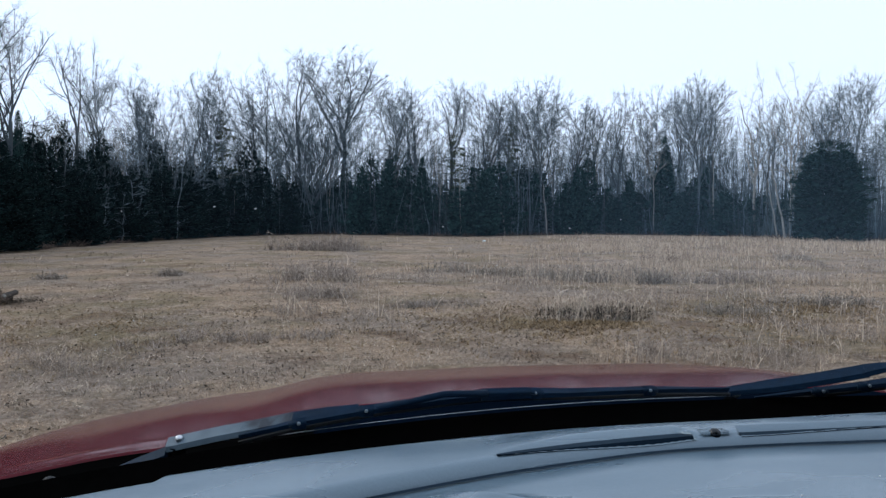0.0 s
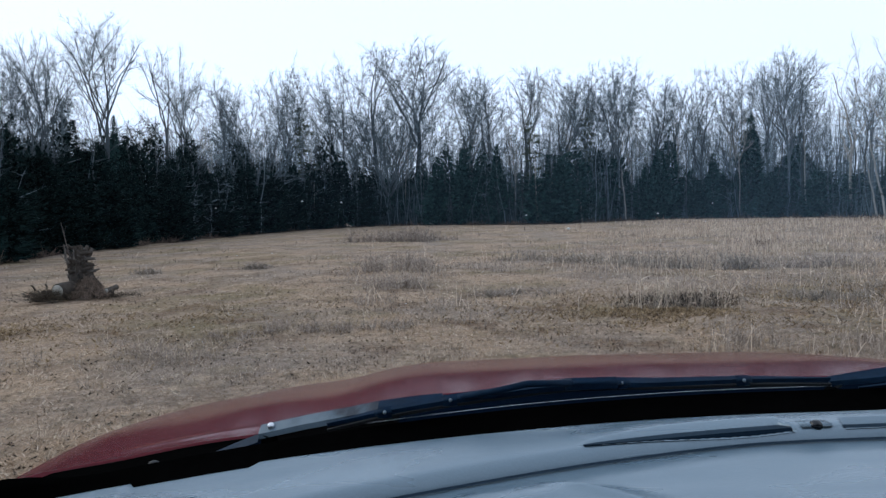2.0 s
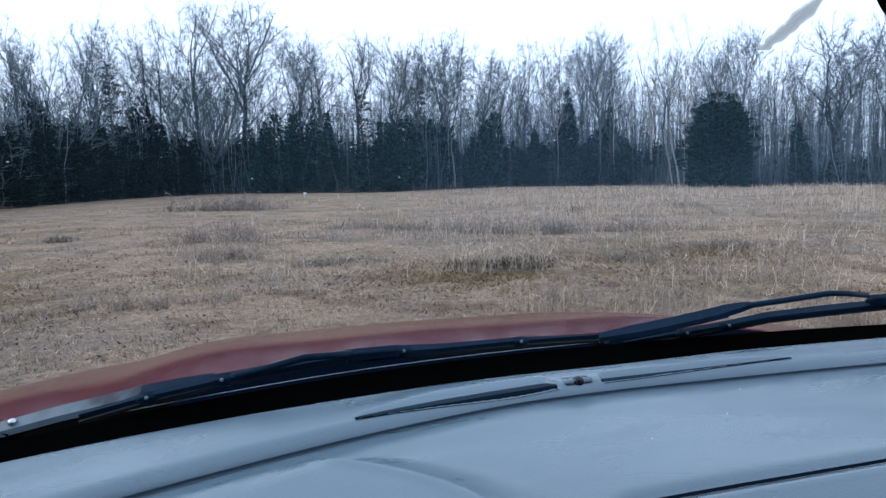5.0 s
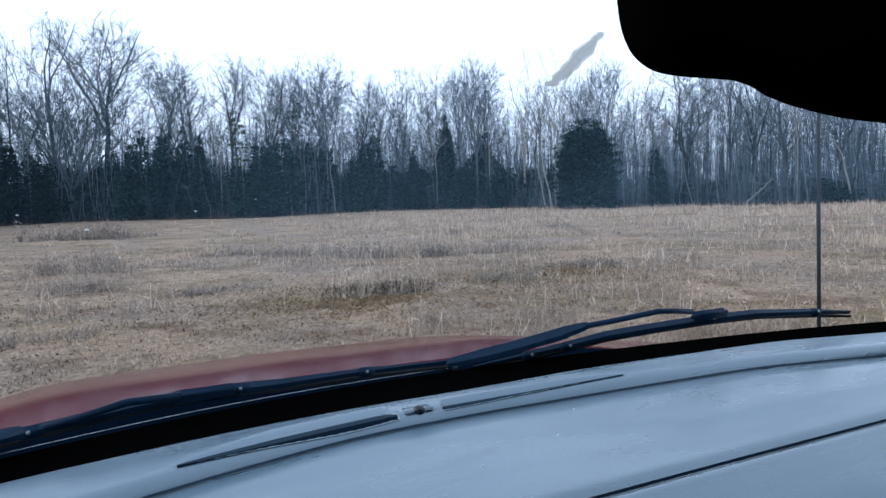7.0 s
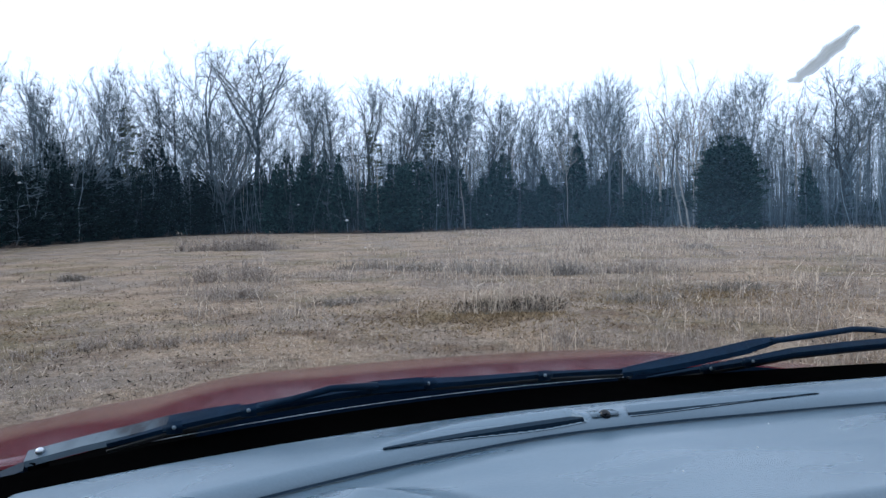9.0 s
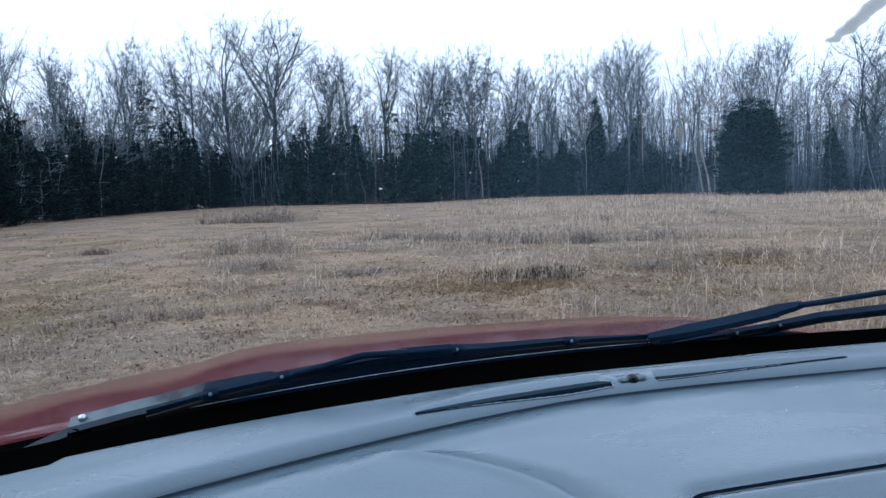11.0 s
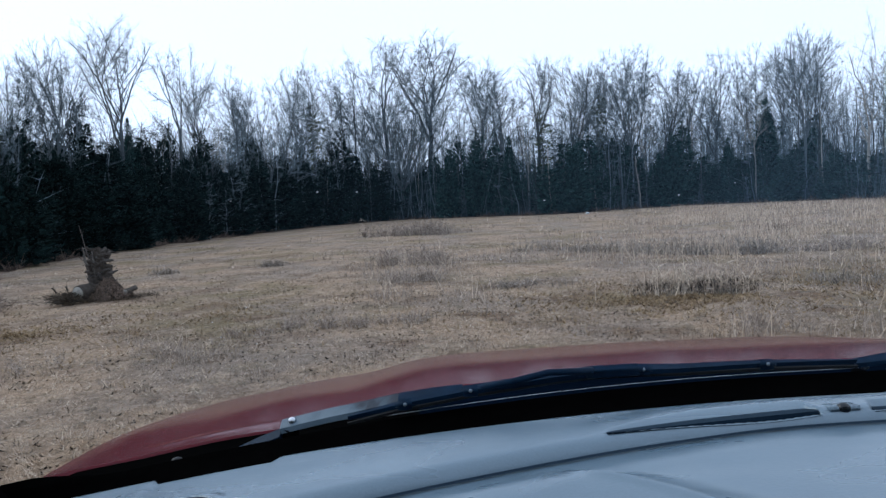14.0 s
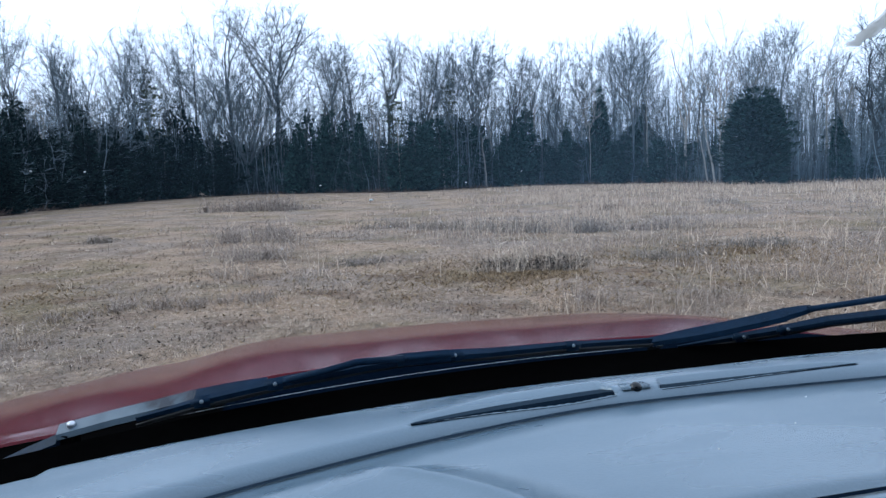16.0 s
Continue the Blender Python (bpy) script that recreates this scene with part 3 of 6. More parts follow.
def evergreen(seed, kind, label, needle):
    v, f = grow_evergreen(seed, kind)
    tree = tagged(new("pine_tree" if kind == 2 else "cedar_tree"), label, "tree", "evergreens along the wood")
    stem = Tubes()
    r = random.Random(seed)
    stem.tube([Vector((r.uniform(-0.04, 0.04) * k, r.uniform(-0.04, 0.04) * k, -0.1 + 1.25 * k)) for k in range(7)], [0.14 - 0.02 * k for k in range(7)], 6)
    for k in range(30):
        z, a = (r.uniform(0.4, 7.0) if kind != 2 else r.uniform(2.0, 7.4)), r.uniform(0, 6.28)
        e = 1.6 * (1.1 - z / 8) ** 0.6
        stem.spike(Vector((0, 0, z)), Vector((math.cos(a) * e, math.sin(a) * e, z + (0.3 if kind != 2 else 0.1))), 0.03)
    mesh_ob("trunk", stem.mesh("trunk"), BARK, tree)
    mesh_ob("crown", np_mesh("crown", v, f), needle, tree, smooth=False)
    return tree


BARE_LABEL = "tall leafless broadleaf tree with fine grey twigs at the wood"
FAN_LABEL = "wide leafless tree with limbs fanning out low down"
# seed, fork, half width, leaders, roundness, crookedness, twigs, slant
BARE_SHAPES = [
    [(11, 0.56, 2.0, 5, 1.0, 0.11, 4), (12, 0.62, 2.0, 4, 1.0, 0.12, 4), (13, 0.52, 2.2, 5, 1.0, 0.10, 4)],
    [(21, 0.48, 3.0, 7, 1.0, 0.12, 4), (22, 0.56, 2.8, 6, 1.0, 0.12, 4), (23, 0.44, 3.0, 7, 1.0, 0.11, 4)],
    [(31, 0.20, 6.0, 9, 0.6, 0.08, 3), (32, 0.24, 5.6, 8, 0.6, 0.08, 3)],
    [(41, 0.40, 2.4, 6, 1.0, 0.10, 4), (42, 0.48, 2.3, 6, 1.0, 0.11, 4)],
    [(51, 0.42, 2.2, 5, 0.8, 0.20, 2), (52, 0.36, 2.1, 5, 0.8, 0.22, 2)],
    [(61, 0.32, 3.0, 6, 0.7, 0.09, 4, -0.22), (62, 0.40, 2.7, 5, 0.7, 0.10, 4, -0.18)],
    [(81, 0.42, 2.8, 6, 1.0, 0.11, 3), (82, 0.36, 2.6, 6, 1.0, 0.12, 3), (83, 0.48, 2.7, 6, 1.0, 0.10, 3)],
]
bare_kinds = [[bare_tree(FAN_LABEL if k == 2 else "leafless tree with pale bark and crooked limbs at the wood" if k == 4 else BARE_LABEL, PALE_BARK if k == 4 else BARK, *s) for s in shapes] for k, shapes in enumerate(BARE_SHAPES)]
thin_kinds = [bare_tree("slender leafless tree standing in the wood", PALE_BARK if k == 3 else BARK, 70 + k, 0.42 + 0.05 * k, 2.4 + 0.3 * (k % 2), 4, 1.0, 0.11, 3, 0.0, 0.72, 0.013) for k in range(5)]
ever_kinds = [
    [evergreen(3 + k, 0, "dense dark green cedar with a domed crown", (SHADED_NEEDLE, GREEN_NEEDLE)[k]) for k in range(2)],
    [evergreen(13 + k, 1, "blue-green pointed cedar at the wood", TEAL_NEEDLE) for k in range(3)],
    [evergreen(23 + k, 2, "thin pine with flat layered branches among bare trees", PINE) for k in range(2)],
    [evergreen(33 + k, 3, "ragged cedar at the wood with shade in its dark green" if k < 2 else "ragged blue-green cedar at the wood", SHADED_NEEDLE if k < 2 else TEAL_NEEDLE) for k in range(4)],
]
first_used = set()


def put(ob, m):
    """Places the first of a kind itself, and copies of it after that."""
    if ob.name in first_used:
        sc = ob.scale
        return copy_thing(ob, m @ Matrix.Diagonal((1 / sc.x, 1 / sc.y, 1 / sc.z, 1)))
    first_used.add(ob.name)
    ob.matrix_basis = m
    return ob


def stand(ob, x, y, h, wide, turn, unit):
    return put(ob, Matrix.Translation((x, y, 0.02)) @ Matrix.Rotation(turn, 4, "Z") @ Matrix.Diagonal((wide, wide, h / unit, 1)))


pick = random.Random(5)
# x, y, height, half width and kind of the trees that stand out
BARE_WEST = [(-21.8, 34.6, 11.8, 1.5, 0), (-21.2, 28.6, 9.3, 1.4, 1), (-18.6, 21.4, 6.8, 1.1, 2), (-18.6, 18.9, 6.3, 1.1, 1), (-22.0, 41.2, 11.6, 1.4, 0),
             (-22.7, 45.5, 12.4, 1.4, 0), (-21.2, 55.1, 14.7, 4.8, 2), (-23.2, 53.0, 12.2, 1.8, 3), (-21.4, 62.8, 14.6, 2.1, 1), (-22.2, 27.7, 8.3, 1.0, 3), (-13.9, 11.5, 8.6, 2.2, 1)]
BARE_NORTH = [(-13.6, 72.3, 18.8, 7.6, 2), (-10.9, 74.9, 19.3, 3.5, 0), (-16.1, 77.5, 20.1, 2.8, 0), (-17.4, 70.1, 16.9, 3.6, 5), (-4.4, 67.6, 14.3, 2.7, 1), (-2.9, 72.6, 14.6, 2.4, 0),
              (0.8, 65.2, 14.1, 1.8, 0), (4.1, 67.0, 14.5, 2.1, 3), (9.6, 69.3, 15.2, 2.9, 1), (7.2, 72.6, 15.1, 2.1, 3), (13.5, 71.5, 14.4, 2.2, 3), (18.4, 71.5, 14.9, 2.4, 5), (16.7, 75.4, 13.8, 1.8, 0)]
BARE_EAST = [(22.2, 70.8, 15.8, 2.4, 5), (24.5, 65.8, 14.9, 2.4, 1), (24.9, 63.8, 12.7, 1.1, 0), (24.6, 71.6, 14.6, 1.7, 0), (26.8, 59.1, 14.1, 1.7, 4), (27.9, 54.9, 14.1, 1.7, 4), (27.2, 56.6, 11.2, 1.3, 0),
             (31.1, 55.0, 12.7, 1.6, 6), (31.7, 52.9, 12.3, 1.6, 1), (34.7, 45.9, 11.6, 2.8, 6), (37.2, 44.2, 11.4, 2.1, 6), (38.3, 42.6, 10.6, 2.0, 6), (40.4, 42.1, 10.2, 2.1, 6), (41.6, 40.3, 9.0, 1.8, 6), (45.2, 41.4, 9.4, 2.0, 6)]
turn_of = {}
for x, y, h, w, kind in BARE_WEST + BARE_NORTH + BARE_EAST:
    shapes = bare_kinds[kind]
    i = turn_of[kind] = (turn_of.get(kind, -1) + 1) % len(shapes)
    turn = pick.uniform(0, 6.28) if kind in (0, 1, 3, 6) else -math.atan2(x, y) + pick.uniform(-0.25, 0.25)
    stand(shapes[i], x, y, h, 1.12 * w / BARE_SHAPES[kind][i][2], turn, 15.0)

EVER_WEST = [(-18.6, 19.0, 3.8, 1.0, 3), (-18.5, 20.9, 5.2, 0.9, 3), (-20.2, 25.0, 5.3, 1.0, 3), (-20.4, 27.0, 4.9, 1.2, 0), (-21.7, 30.9, 6.7, 1.1, 3), (-21.7, 32.9, 5.8, 1.3, 0),
             (-22.0, 35.7, 6.9, 0.6, 1), (-21.8, 36.8, 6.0, 1.2, 3), (-22.1, 40.2, 6.6, 1.0, 3), (-21.4, 43.4, 6.5, 1.2, 3), (-21.1, 39.7, 4.9, 1.1, 0), (-20.9, 51.0, 6.4, 1.8, 3),
             (-20.7, 55.3, 5.2, 1.7, 0), (-21.6, 49.7, 4.5, 1.3, 3), (-18.3, 65.7, 8.4, 1.7, 3), (-20.3, 63.1, 12.2, 1.8, 2), (-20.6, 59.0, 6.4, 1.4, 3), (-16.1, 68.2, 4.9, 1.5, 3),
             (-21.2, 48.0, 4.7, 1.9, 3), (-21.0, 52.8, 5.2, 1.9, 3), (-20.6, 58.2, 5.5, 2.1, 3), (-19.7, 62.6, 5.5, 2.0, 3), (-18.3, 65.6, 5.2, 2.0, 3), (-16.4, 69.0, 5.6, 1.9, 3), (-15.1, 71.1, 5.4, 1.8, 3)]
EVER_NORTH = [(-7.2, 68.3, 7.2, 1.6, 3), (-5.3, 68.1, 8.0, 1.6, 3), (-2.0, 65.1, 7.2, 1.2, 1), (-3.5, 66.6, 6.4, 1.6, 3), (-13.3, 72.3, 5.0, 1.8, 3), (-10.0, 71.6, 6.1, 1.5, 3),
              (1.1, 64.0, 10.1, 1.6, 2), (2.9, 63.8, 6.7, 1.9, 3), (5.4, 66.0, 6.3, 2.2, 3), (6.9, 69.6, 12.1, 1.5, 2), (10.0, 69.3, 6.6, 2.0, 3), (14.4, 68.6, 7.2, 1.8, 3), (12.6, 69.5, 5.5, 1.7, 3),
              (-3.0, 66.8, 5.6, 1.9, 3), (1.1, 64.0, 4.7, 1.8, 3), (15.2, 69.6, 4.9, 2.0, 3), (18.4, 69.6, 4.6, 1.8, 3)]
EVER_EAST = [(18.4, 68.0, 6.0, 1.1, 1), (21.7, 67.7, 9.2, 1.9, 1), (25.5, 66.1, 7.2, 1.6, 3), (25.8, 60.8, 4.0, 1.6, 3), (23.4, 65.4, 4.4, 1.7, 3), (16.9, 69.6, 4.0, 1.7, 3), (27.8, 59.9, 3.4, 1.1, 3),
             (26.5, 47.2, 7.2, 2.4, 0), (32.9, 47.7, 4.8, 1.0, 3), (41.8, 40.2, 1.8, 1.8, 3), (38.3, 46.0, 2.2, 1.6, 3), (36.1, 47.2, 2.0, 1.5, 3), (40.2, 43.3, 2.0, 1.5, 3)]
turn_of = {}
for x, y, h, w, kind in EVER_WEST + EVER_NORTH + EVER_EAST:
    # the darkest, their shade put into the needle colour, stand on the west flank
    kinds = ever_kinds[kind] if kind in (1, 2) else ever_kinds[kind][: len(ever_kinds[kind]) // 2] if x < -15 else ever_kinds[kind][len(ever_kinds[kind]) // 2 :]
    key = (kind, x < -15)
    i = turn_of[key] = (turn_of.get(key, -1) + 1) % len(kinds)
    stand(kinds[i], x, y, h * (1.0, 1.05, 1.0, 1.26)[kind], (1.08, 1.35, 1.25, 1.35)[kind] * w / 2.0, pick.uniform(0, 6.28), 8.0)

# the wood behind its edge
for k in range(140):
    a = -62 + 118 * (k + pick.uniform(0, 1)) / 140
    d = edge(a) + (pick.uniform(8, 20) if a < -22 else pick.uniform(3, 30))
    h = (0.10 if a < -20 else 0.125) * d + pick.uniform(2.0, 4.5)
    x, y = d * math.sin(radians(a)), d * math.cos(radians(a))
    stand(thin_kinds[k % 5], x, y, h, h / 15.0 * pick.uniform(0.8, 1.1), pick.uniform(0, 6.28), 15.0)
# evergreens filling the wood's west flank
for k in range(64):
    a = -62 + 46 * (k + pick.uniform(0, 1)) / 64
    d = edge(a) + pick.uniform(1.5, 8)
    h = (d * (0.11 if a < -30 else 0.095) + 1.0) * pick.choice((0.65, 0.85, 1.0, 1.15, 1.3)) * pick.uniform(0.92, 1.08)
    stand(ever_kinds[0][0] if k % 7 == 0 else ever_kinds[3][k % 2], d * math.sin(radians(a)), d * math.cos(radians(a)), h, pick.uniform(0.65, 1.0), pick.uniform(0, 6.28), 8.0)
# slim trees along the very edge
for k in range(40):
    a = -26 + 74 * (k + pick.uniform(0, 1)) / 40
    d = edge(a) + pick.uniform(0.2, 3.5)
    h = d * pick.uniform(0.09, 0.15) + 2
    stand(thin_kinds[k % 5], d * math.sin(radians(a)), d * math.cos(radians(a)), h, h / 15.0 * pick.uniform(0.6, 0.9), pick.uniform(0, 6.28), 15.0)
# young cedars filling the gaps at the far edge
fill = random.Random(31)
for k in range(40):
    a = -19 + 49 * (k + fill.uniform(0, 1)) / 40
    d = edge(a) + fill.uniform(2.0, 12.0)
    h = d * fill.choice((0.04, 0.055, 0.07, 0.085, 0.11)) * fill.uniform(0.85, 1.15) * (1.0 if a < 20 else 0.7)
    stand(ever_kinds[0][1] if k % 4 == 0 else ever_kinds[3][2 + k % 2], d * math.sin(radians(a)), d * math.cos(radians(a)), h, fill.uniform(0.75, 1.35), fill.uniform(0, 6.28), 8.0)


def undergrowth():
    """Stems and thin brush between the trees."""
    t, r = Tubes(), random.Random(8)
    for _ in range(12000):
        a = r.uniform(-62, 58)
        d = edge(a) + abs(r.gauss(0, 6)) + (2.5 if -41 < a < -19 else 0.3)
        p = Vector((d * math.sin(radians(a)), d * math.cos(radians(a)), 0))
        h = r.uniform(0.6, 3.0) if r.random() < (0.85 if a < 22 else 0.9) else r.uniform(3, 7.0)
        e = p + Vector((r.gauss(0, 0.12), r.gauss(0, 0.12), 1)) * h
        t.spike(p, e, 0.010 + 0.006 * h)
        for _ in range(7):
            q = p.lerp(e, r.uniform(0.05, 0.9))
            t.spike(q, q + Vector((r.gauss(0, 0.5), r.gauss(0, 0.5), r.uniform(0.1, 0.7))) * r.uniform(0.3, 0.9), 0.010)
    return t.mesh("undergrowth")


tagged(mesh_ob("undergrowth", undergrowth(), BRUSH), "tangled brown brush and saplings between the trees", "undergrowth", kind="stuff")


def saplings():
    """Thin pale stems with forked limbs, standing before the cedars."""
    t, r = Tubes(), random.Random(28)
    for _ in range(620):
        a = r.uniform(-60, 57)
        d = edge(a) + 0.4 + abs(r.gauss(0, 3.0))
        if a < -27 and r.random() < 0.75:
            continue
        p = Vector((d * math.sin(radians(a)), d * math.cos(radians(a)), -0.05))
        h = d * r.uniform(0.03, 0.12)
        lean = Vector((r.gauss(0, 0.10), r.gauss(0, 0.10), 1))
        line = [p + lean * h * k / 5 + Vector((r.gauss(0, 0.06), r.gauss(0, 0.06), 0)) for k in range(6)]
        t.tube(line, [(0.016 + 0.006 * h) * (1 - 0.15 * k) for k in range(6)], 4)
        for _ in range(14):
            q = line[r.randint(1, 5)]
            e = q + Vector((r.gauss(0, 0.7), r.gauss(0, 0.7), r.uniform(-0.1, 0.8))) * r.uniform(0.008, 0.028) * d
            t.spike(q, e, 0.016)
            for _ in range(2):
                m_ = q.lerp(e, r.uniform(0.3, 0.8))
                t.spike(m_, m_ + Vector((r.gauss(0, 0.5), r.gauss(0, 0.5), r.uniform(0, 0.5))) * r.uniform(0.3, 0.8), 0.010)
    return t.mesh("saplings")


tagged(mesh_ob("saplings", saplings(), TWIG), "thin grey saplings with forked limbs before the cedars", "saplings", kind="stuff")


def brambles():
    """Low dead bramble and leaves banked along the wood's foot."""
    t, r = Tubes(), random.Random(18)
    for _ in range(16000):
        a = r.uniform(-62, 58)
        d = edge(a) + 0.8 * math.sin(a * 2.1) + abs(r.gauss(0, 1.6)) - 0.3
        p = Vector((d * math.sin(radians(a)), d * math.cos(radians(a)), 0.0))
        t.spike(p, p + Vector((r.gauss(0, 0.5), r.gauss(0, 0.5), r.uniform(0.1, 0.9))) * r.uniform(0.2, 0.75), 0.022)
    return t.mesh("brambles")


tagged(mesh_ob("brambles", brambles(), BRAMBLE), "low brown brambles and dead leaves along the foot of the wood", "undergrowth", kind="stuff")


def snag(label, pts, fat, twigs, seed):
    """A dead pale stem or limb along a few points, with stubs of twigs."""
    tree = tagged(new("dead_stem"), label, "dead wood", "pale dead stems at the wood")
    r, t, k_ = random.Random(seed), Tubes(), np.linspace(0, len(pts) - 1, 12)
    line = [Vector(p) for p in zip(*(np.interp(k_, range(len(pts)), [q[i] for q in pts]) for i in range(3)))]
    line = [p + Vector((r.gauss(0, 0.03), r.gauss(0, 0.03), 0)) for p in line]
    t.tube(line, [fat * (1 - 0.06 * k) for k in range(12)], 6)
    mesh_ob("stem", t.mesh("stem"), PALE_BARK, tree)
    b = Tubes()
    for _ in range(twigs):
        p = line[r.randint(3, 11)]
        b.spike(p, p + Vector((r.gauss(0, 0.5), r.gauss(0, 0.3), r.uniform(0.1, 0.6))) * r.uniform(0.5, 1.2), fat * 0.35)
    mesh_ob("twigs", b.mesh("twigs"), PALE_BARK, tree)


snag("slender pale birch stem at the foot of the wood", [(-18.85, 61.9, -0.1), (-18.82, 61.95, 2.5), (-18.8, 62.0, 4.4)], 0.06, 3, 1)
snag("straight pale stem standing before dark cedars", [(24.75, 62.8, -0.1), (24.7, 62.9, 4.0), (24.66, 63.0, 7.7)], 0.07, 6, 2)
snag("leaning pale stem at the foot of the wood", [(10.25, 67.7, -0.1), (10.05, 67.7, 2.5), (9.85, 67.65, 4.9)], 0.08, 5, 3)
snag("leaning pale stem beside a large cedar", [(26.62, 53.3, -0.1), (26.5, 54.4, 3.0), (26.4, 55.4, 5.7)], 0.09, 8, 4)
snag("leaning pale stem beside a large cedar", [(26.52, 54.5, -0.1), (26.44, 55.2, 2.5), (26.36, 56.0, 4.8)], 0.07, 6, 5)
snag("tall grey stem standing before bare trees", [(1.65, 62.7, -0.1), (1.55, 62.65, 3.0), (1.47, 62.6, 6.1)], 0.08, 4, 6)
snag("bent pale dead stem among cedars", [(5.9, 65.6, -0.1), (5.7, 65.4, 2.1), (3.6, 64.2, 2.4), (3.0, 63.7, 3.8)], 0.07, 4, 7)
snag("fallen pale dead limb at the edge of the field", [(36.6, 42.2, -0.05), (37.3, 41.2, 1.0), (37.9, 40.4, 2.0)], 0.08, 3, 8)
snag("broken pale stem leaning among bare trees", [(42.6, 38.0, -0.1), (41.9, 38.3, 3.4), (41.2, 38.6, 4.8)], 0.08, 4, 9)


def far_wood():
    t, r = Tubes(), random.Random(9)
    for _ in range(3400):
        a = r.uniform(-65, 62)
        d = edge(a) + r.uniform(16, 80)
        p = Vector((d * math.sin(radians(a)), d * math.cos(radians(a)), 0))
        h = d * r.uniform(0.05, 0.125) + 2
        e = p + Vector((r.gauss(0, 0.05), r.gauss(0, 0.05), 1)) * h
        t.spike(p, e, 0.09)
        for _ in range(30):
            q = p.lerp(e, r.uniform(0.05, 0.95))
            t.spike(q, q + Vector((r.gauss(0, 0.7), r.gauss(0, 0.7), r.uniform(0.0, 1.1))) * r.uniform(0.8, 2.6), 0.026)
    return t.mesh("far_wood")


tagged(mesh_ob("far_wood", far_wood(), BRUSH), "dim grey depth of the wood behind", "wood", kind="stuff")

# ---- grass ----
rng = np.random.default_rng(3)


def scatter(n, near_r, far_r, az0, az1, power=2.0):
    """Places on the field, closer together near the car."""
    q = rng.uniform(0, 1, n)
    e = 1 - power
    r = (near_r**e + q * (far_r**e - near_r**e)) ** (1 / e)
    a = np.radians(rng.uniform(az0, az1, n))
    ok = r < edge(np.degrees(a)) + 0.5
    return (r * np.sin(a))[ok], (r * np.cos(a))[ok], r[ok]


def patchy(x, y, s, seed):
    return np.sin(x * s + seed + 1.7 * np.sin(y * s * 0.8 + seed)) * np.cos(y * s * 1.1 - seed + 1.3 * np.sin(x * s * 0.6))


x, y, r = scatter(480000, 2.6, 45, -58, 56, 1.8)
keep = rng.uniform(0, 1, len(x)) < np.exp(-((r / 17) ** 2))
x, y, r = x[keep], y[keep], r[keep]
v, f = blades(x, y, height(x, y) - 0.004, rng.uniform(0.015, 0.06, len(x)) * (1 + r * 0.04), np.maximum(0.009, 0.0013 * r), rng.uniform(0.95, 1.55, len(x)), rng)
tagged(mesh_ob("mown_grass", np_mesh("mown_grass", v, f), THATCH, smooth=False), "short mown dry grass and thatch in tan, grey and olive patches", "grass", kind="stuff")

x, y, r = scatter(48000, 2.8, 45, -56, 54, 1.7)
keep = patchy(x, y, 1.3, 4) + 0.8 * patchy(x, y, 3.7, 1) + 0.6 * patchy(x, y, 9.0, 3) > 0.35
x, y, r = x[keep], y[keep], r[keep]
v, f = blades(x, y, height(x, y) + 0.012, rng.uniform(0.02, 0.07, len(x)), np.maximum(0.0065, 0.0010 * r), rng.uniform(0.9, 1.5, len(x)), rng)
tagged(mesh_ob("straw_litter", np_mesh("straw_litter", v, f), STRAW, smooth=False), "loose pale straw lying in patches on the mown field", "straw", kind="stuff")

x, y, r = scatter(15000, 2.8, 40, -56, 54, 1.7)
keep = patchy(x, y, 0.9, 6) + 0.7 * patchy(x, y, 3.1, 2) > 0.1
x, y, r = x[keep], y[keep], r[keep]
v, f = blades(x, y, height(x, y) + 0.012, rng.uniform(0.012, 0.045, len(x)), rng.uniform(0.008, 0.026, len(x)) * (1 + 0.05 * r), rng.uniform(0.7, 1.4, len(x)), rng)
tagged(mesh_ob("dead_leaves", np_mesh("dead_leaves", v, f), CLOD, smooth=False), "scattered dark dead leaves and weed heads in the grass", "leaves", kind="stuff")

cx, cy, r = scatter(1300, 3.0, 24, -56, 54, 1.6)
m = 16
x = np.repeat(cx, m) + rng.normal(0, 0.025, len(cx) * m)
y = np.repeat(cy, m) + rng.normal(0, 0.025, len(cx) * m)
size = np.repeat(rng.uniform(0.5, 1.3, len(cx)), m)
v, f = blades(x, y, height(x, y), rng.uniform(0.03, 0.10, len(x)) * size, np.maximum(0.006, 0.0009 * np.repeat(r, m)), rng.uniform(0.2, 1.3, len(x)), rng)
tagged(mesh_ob("tussocks", np_mesh("tussocks", v, f), STRAW, smooth=False), "small pale tussocks of cut grass", "grass", kind="stuff")


def weedy(x, y):
    """Where rough weeds were left: patches, more of them to the east."""
    return patchy(x, y, 0.8, 2) + 0.8 * patchy(x, y, 2.3, 5) + 0.6 * patchy(x, y, 6.1, 7) + 0.06 * np.clip(x, -8, 12)


x, y, r = scatter(90000, 3.6, 60, -56, 56, 1.35)
most = weedy(x, y)
most = most - 0.9 * np.exp(-(((x - 1.9) / 1.5) ** 2) - ((y - 9.2) / 0.9) ** 2) - 0.9 * np.exp(-(((x - 5.6) / 1.3) ** 2) - ((y - 10.7) / 0.8) ** 2)
keep = most > 0.62 + 0.4 * rng.uniform(0, 1, len(x))
x, y, r, most = x[keep], y[keep], r[keep], most[keep]
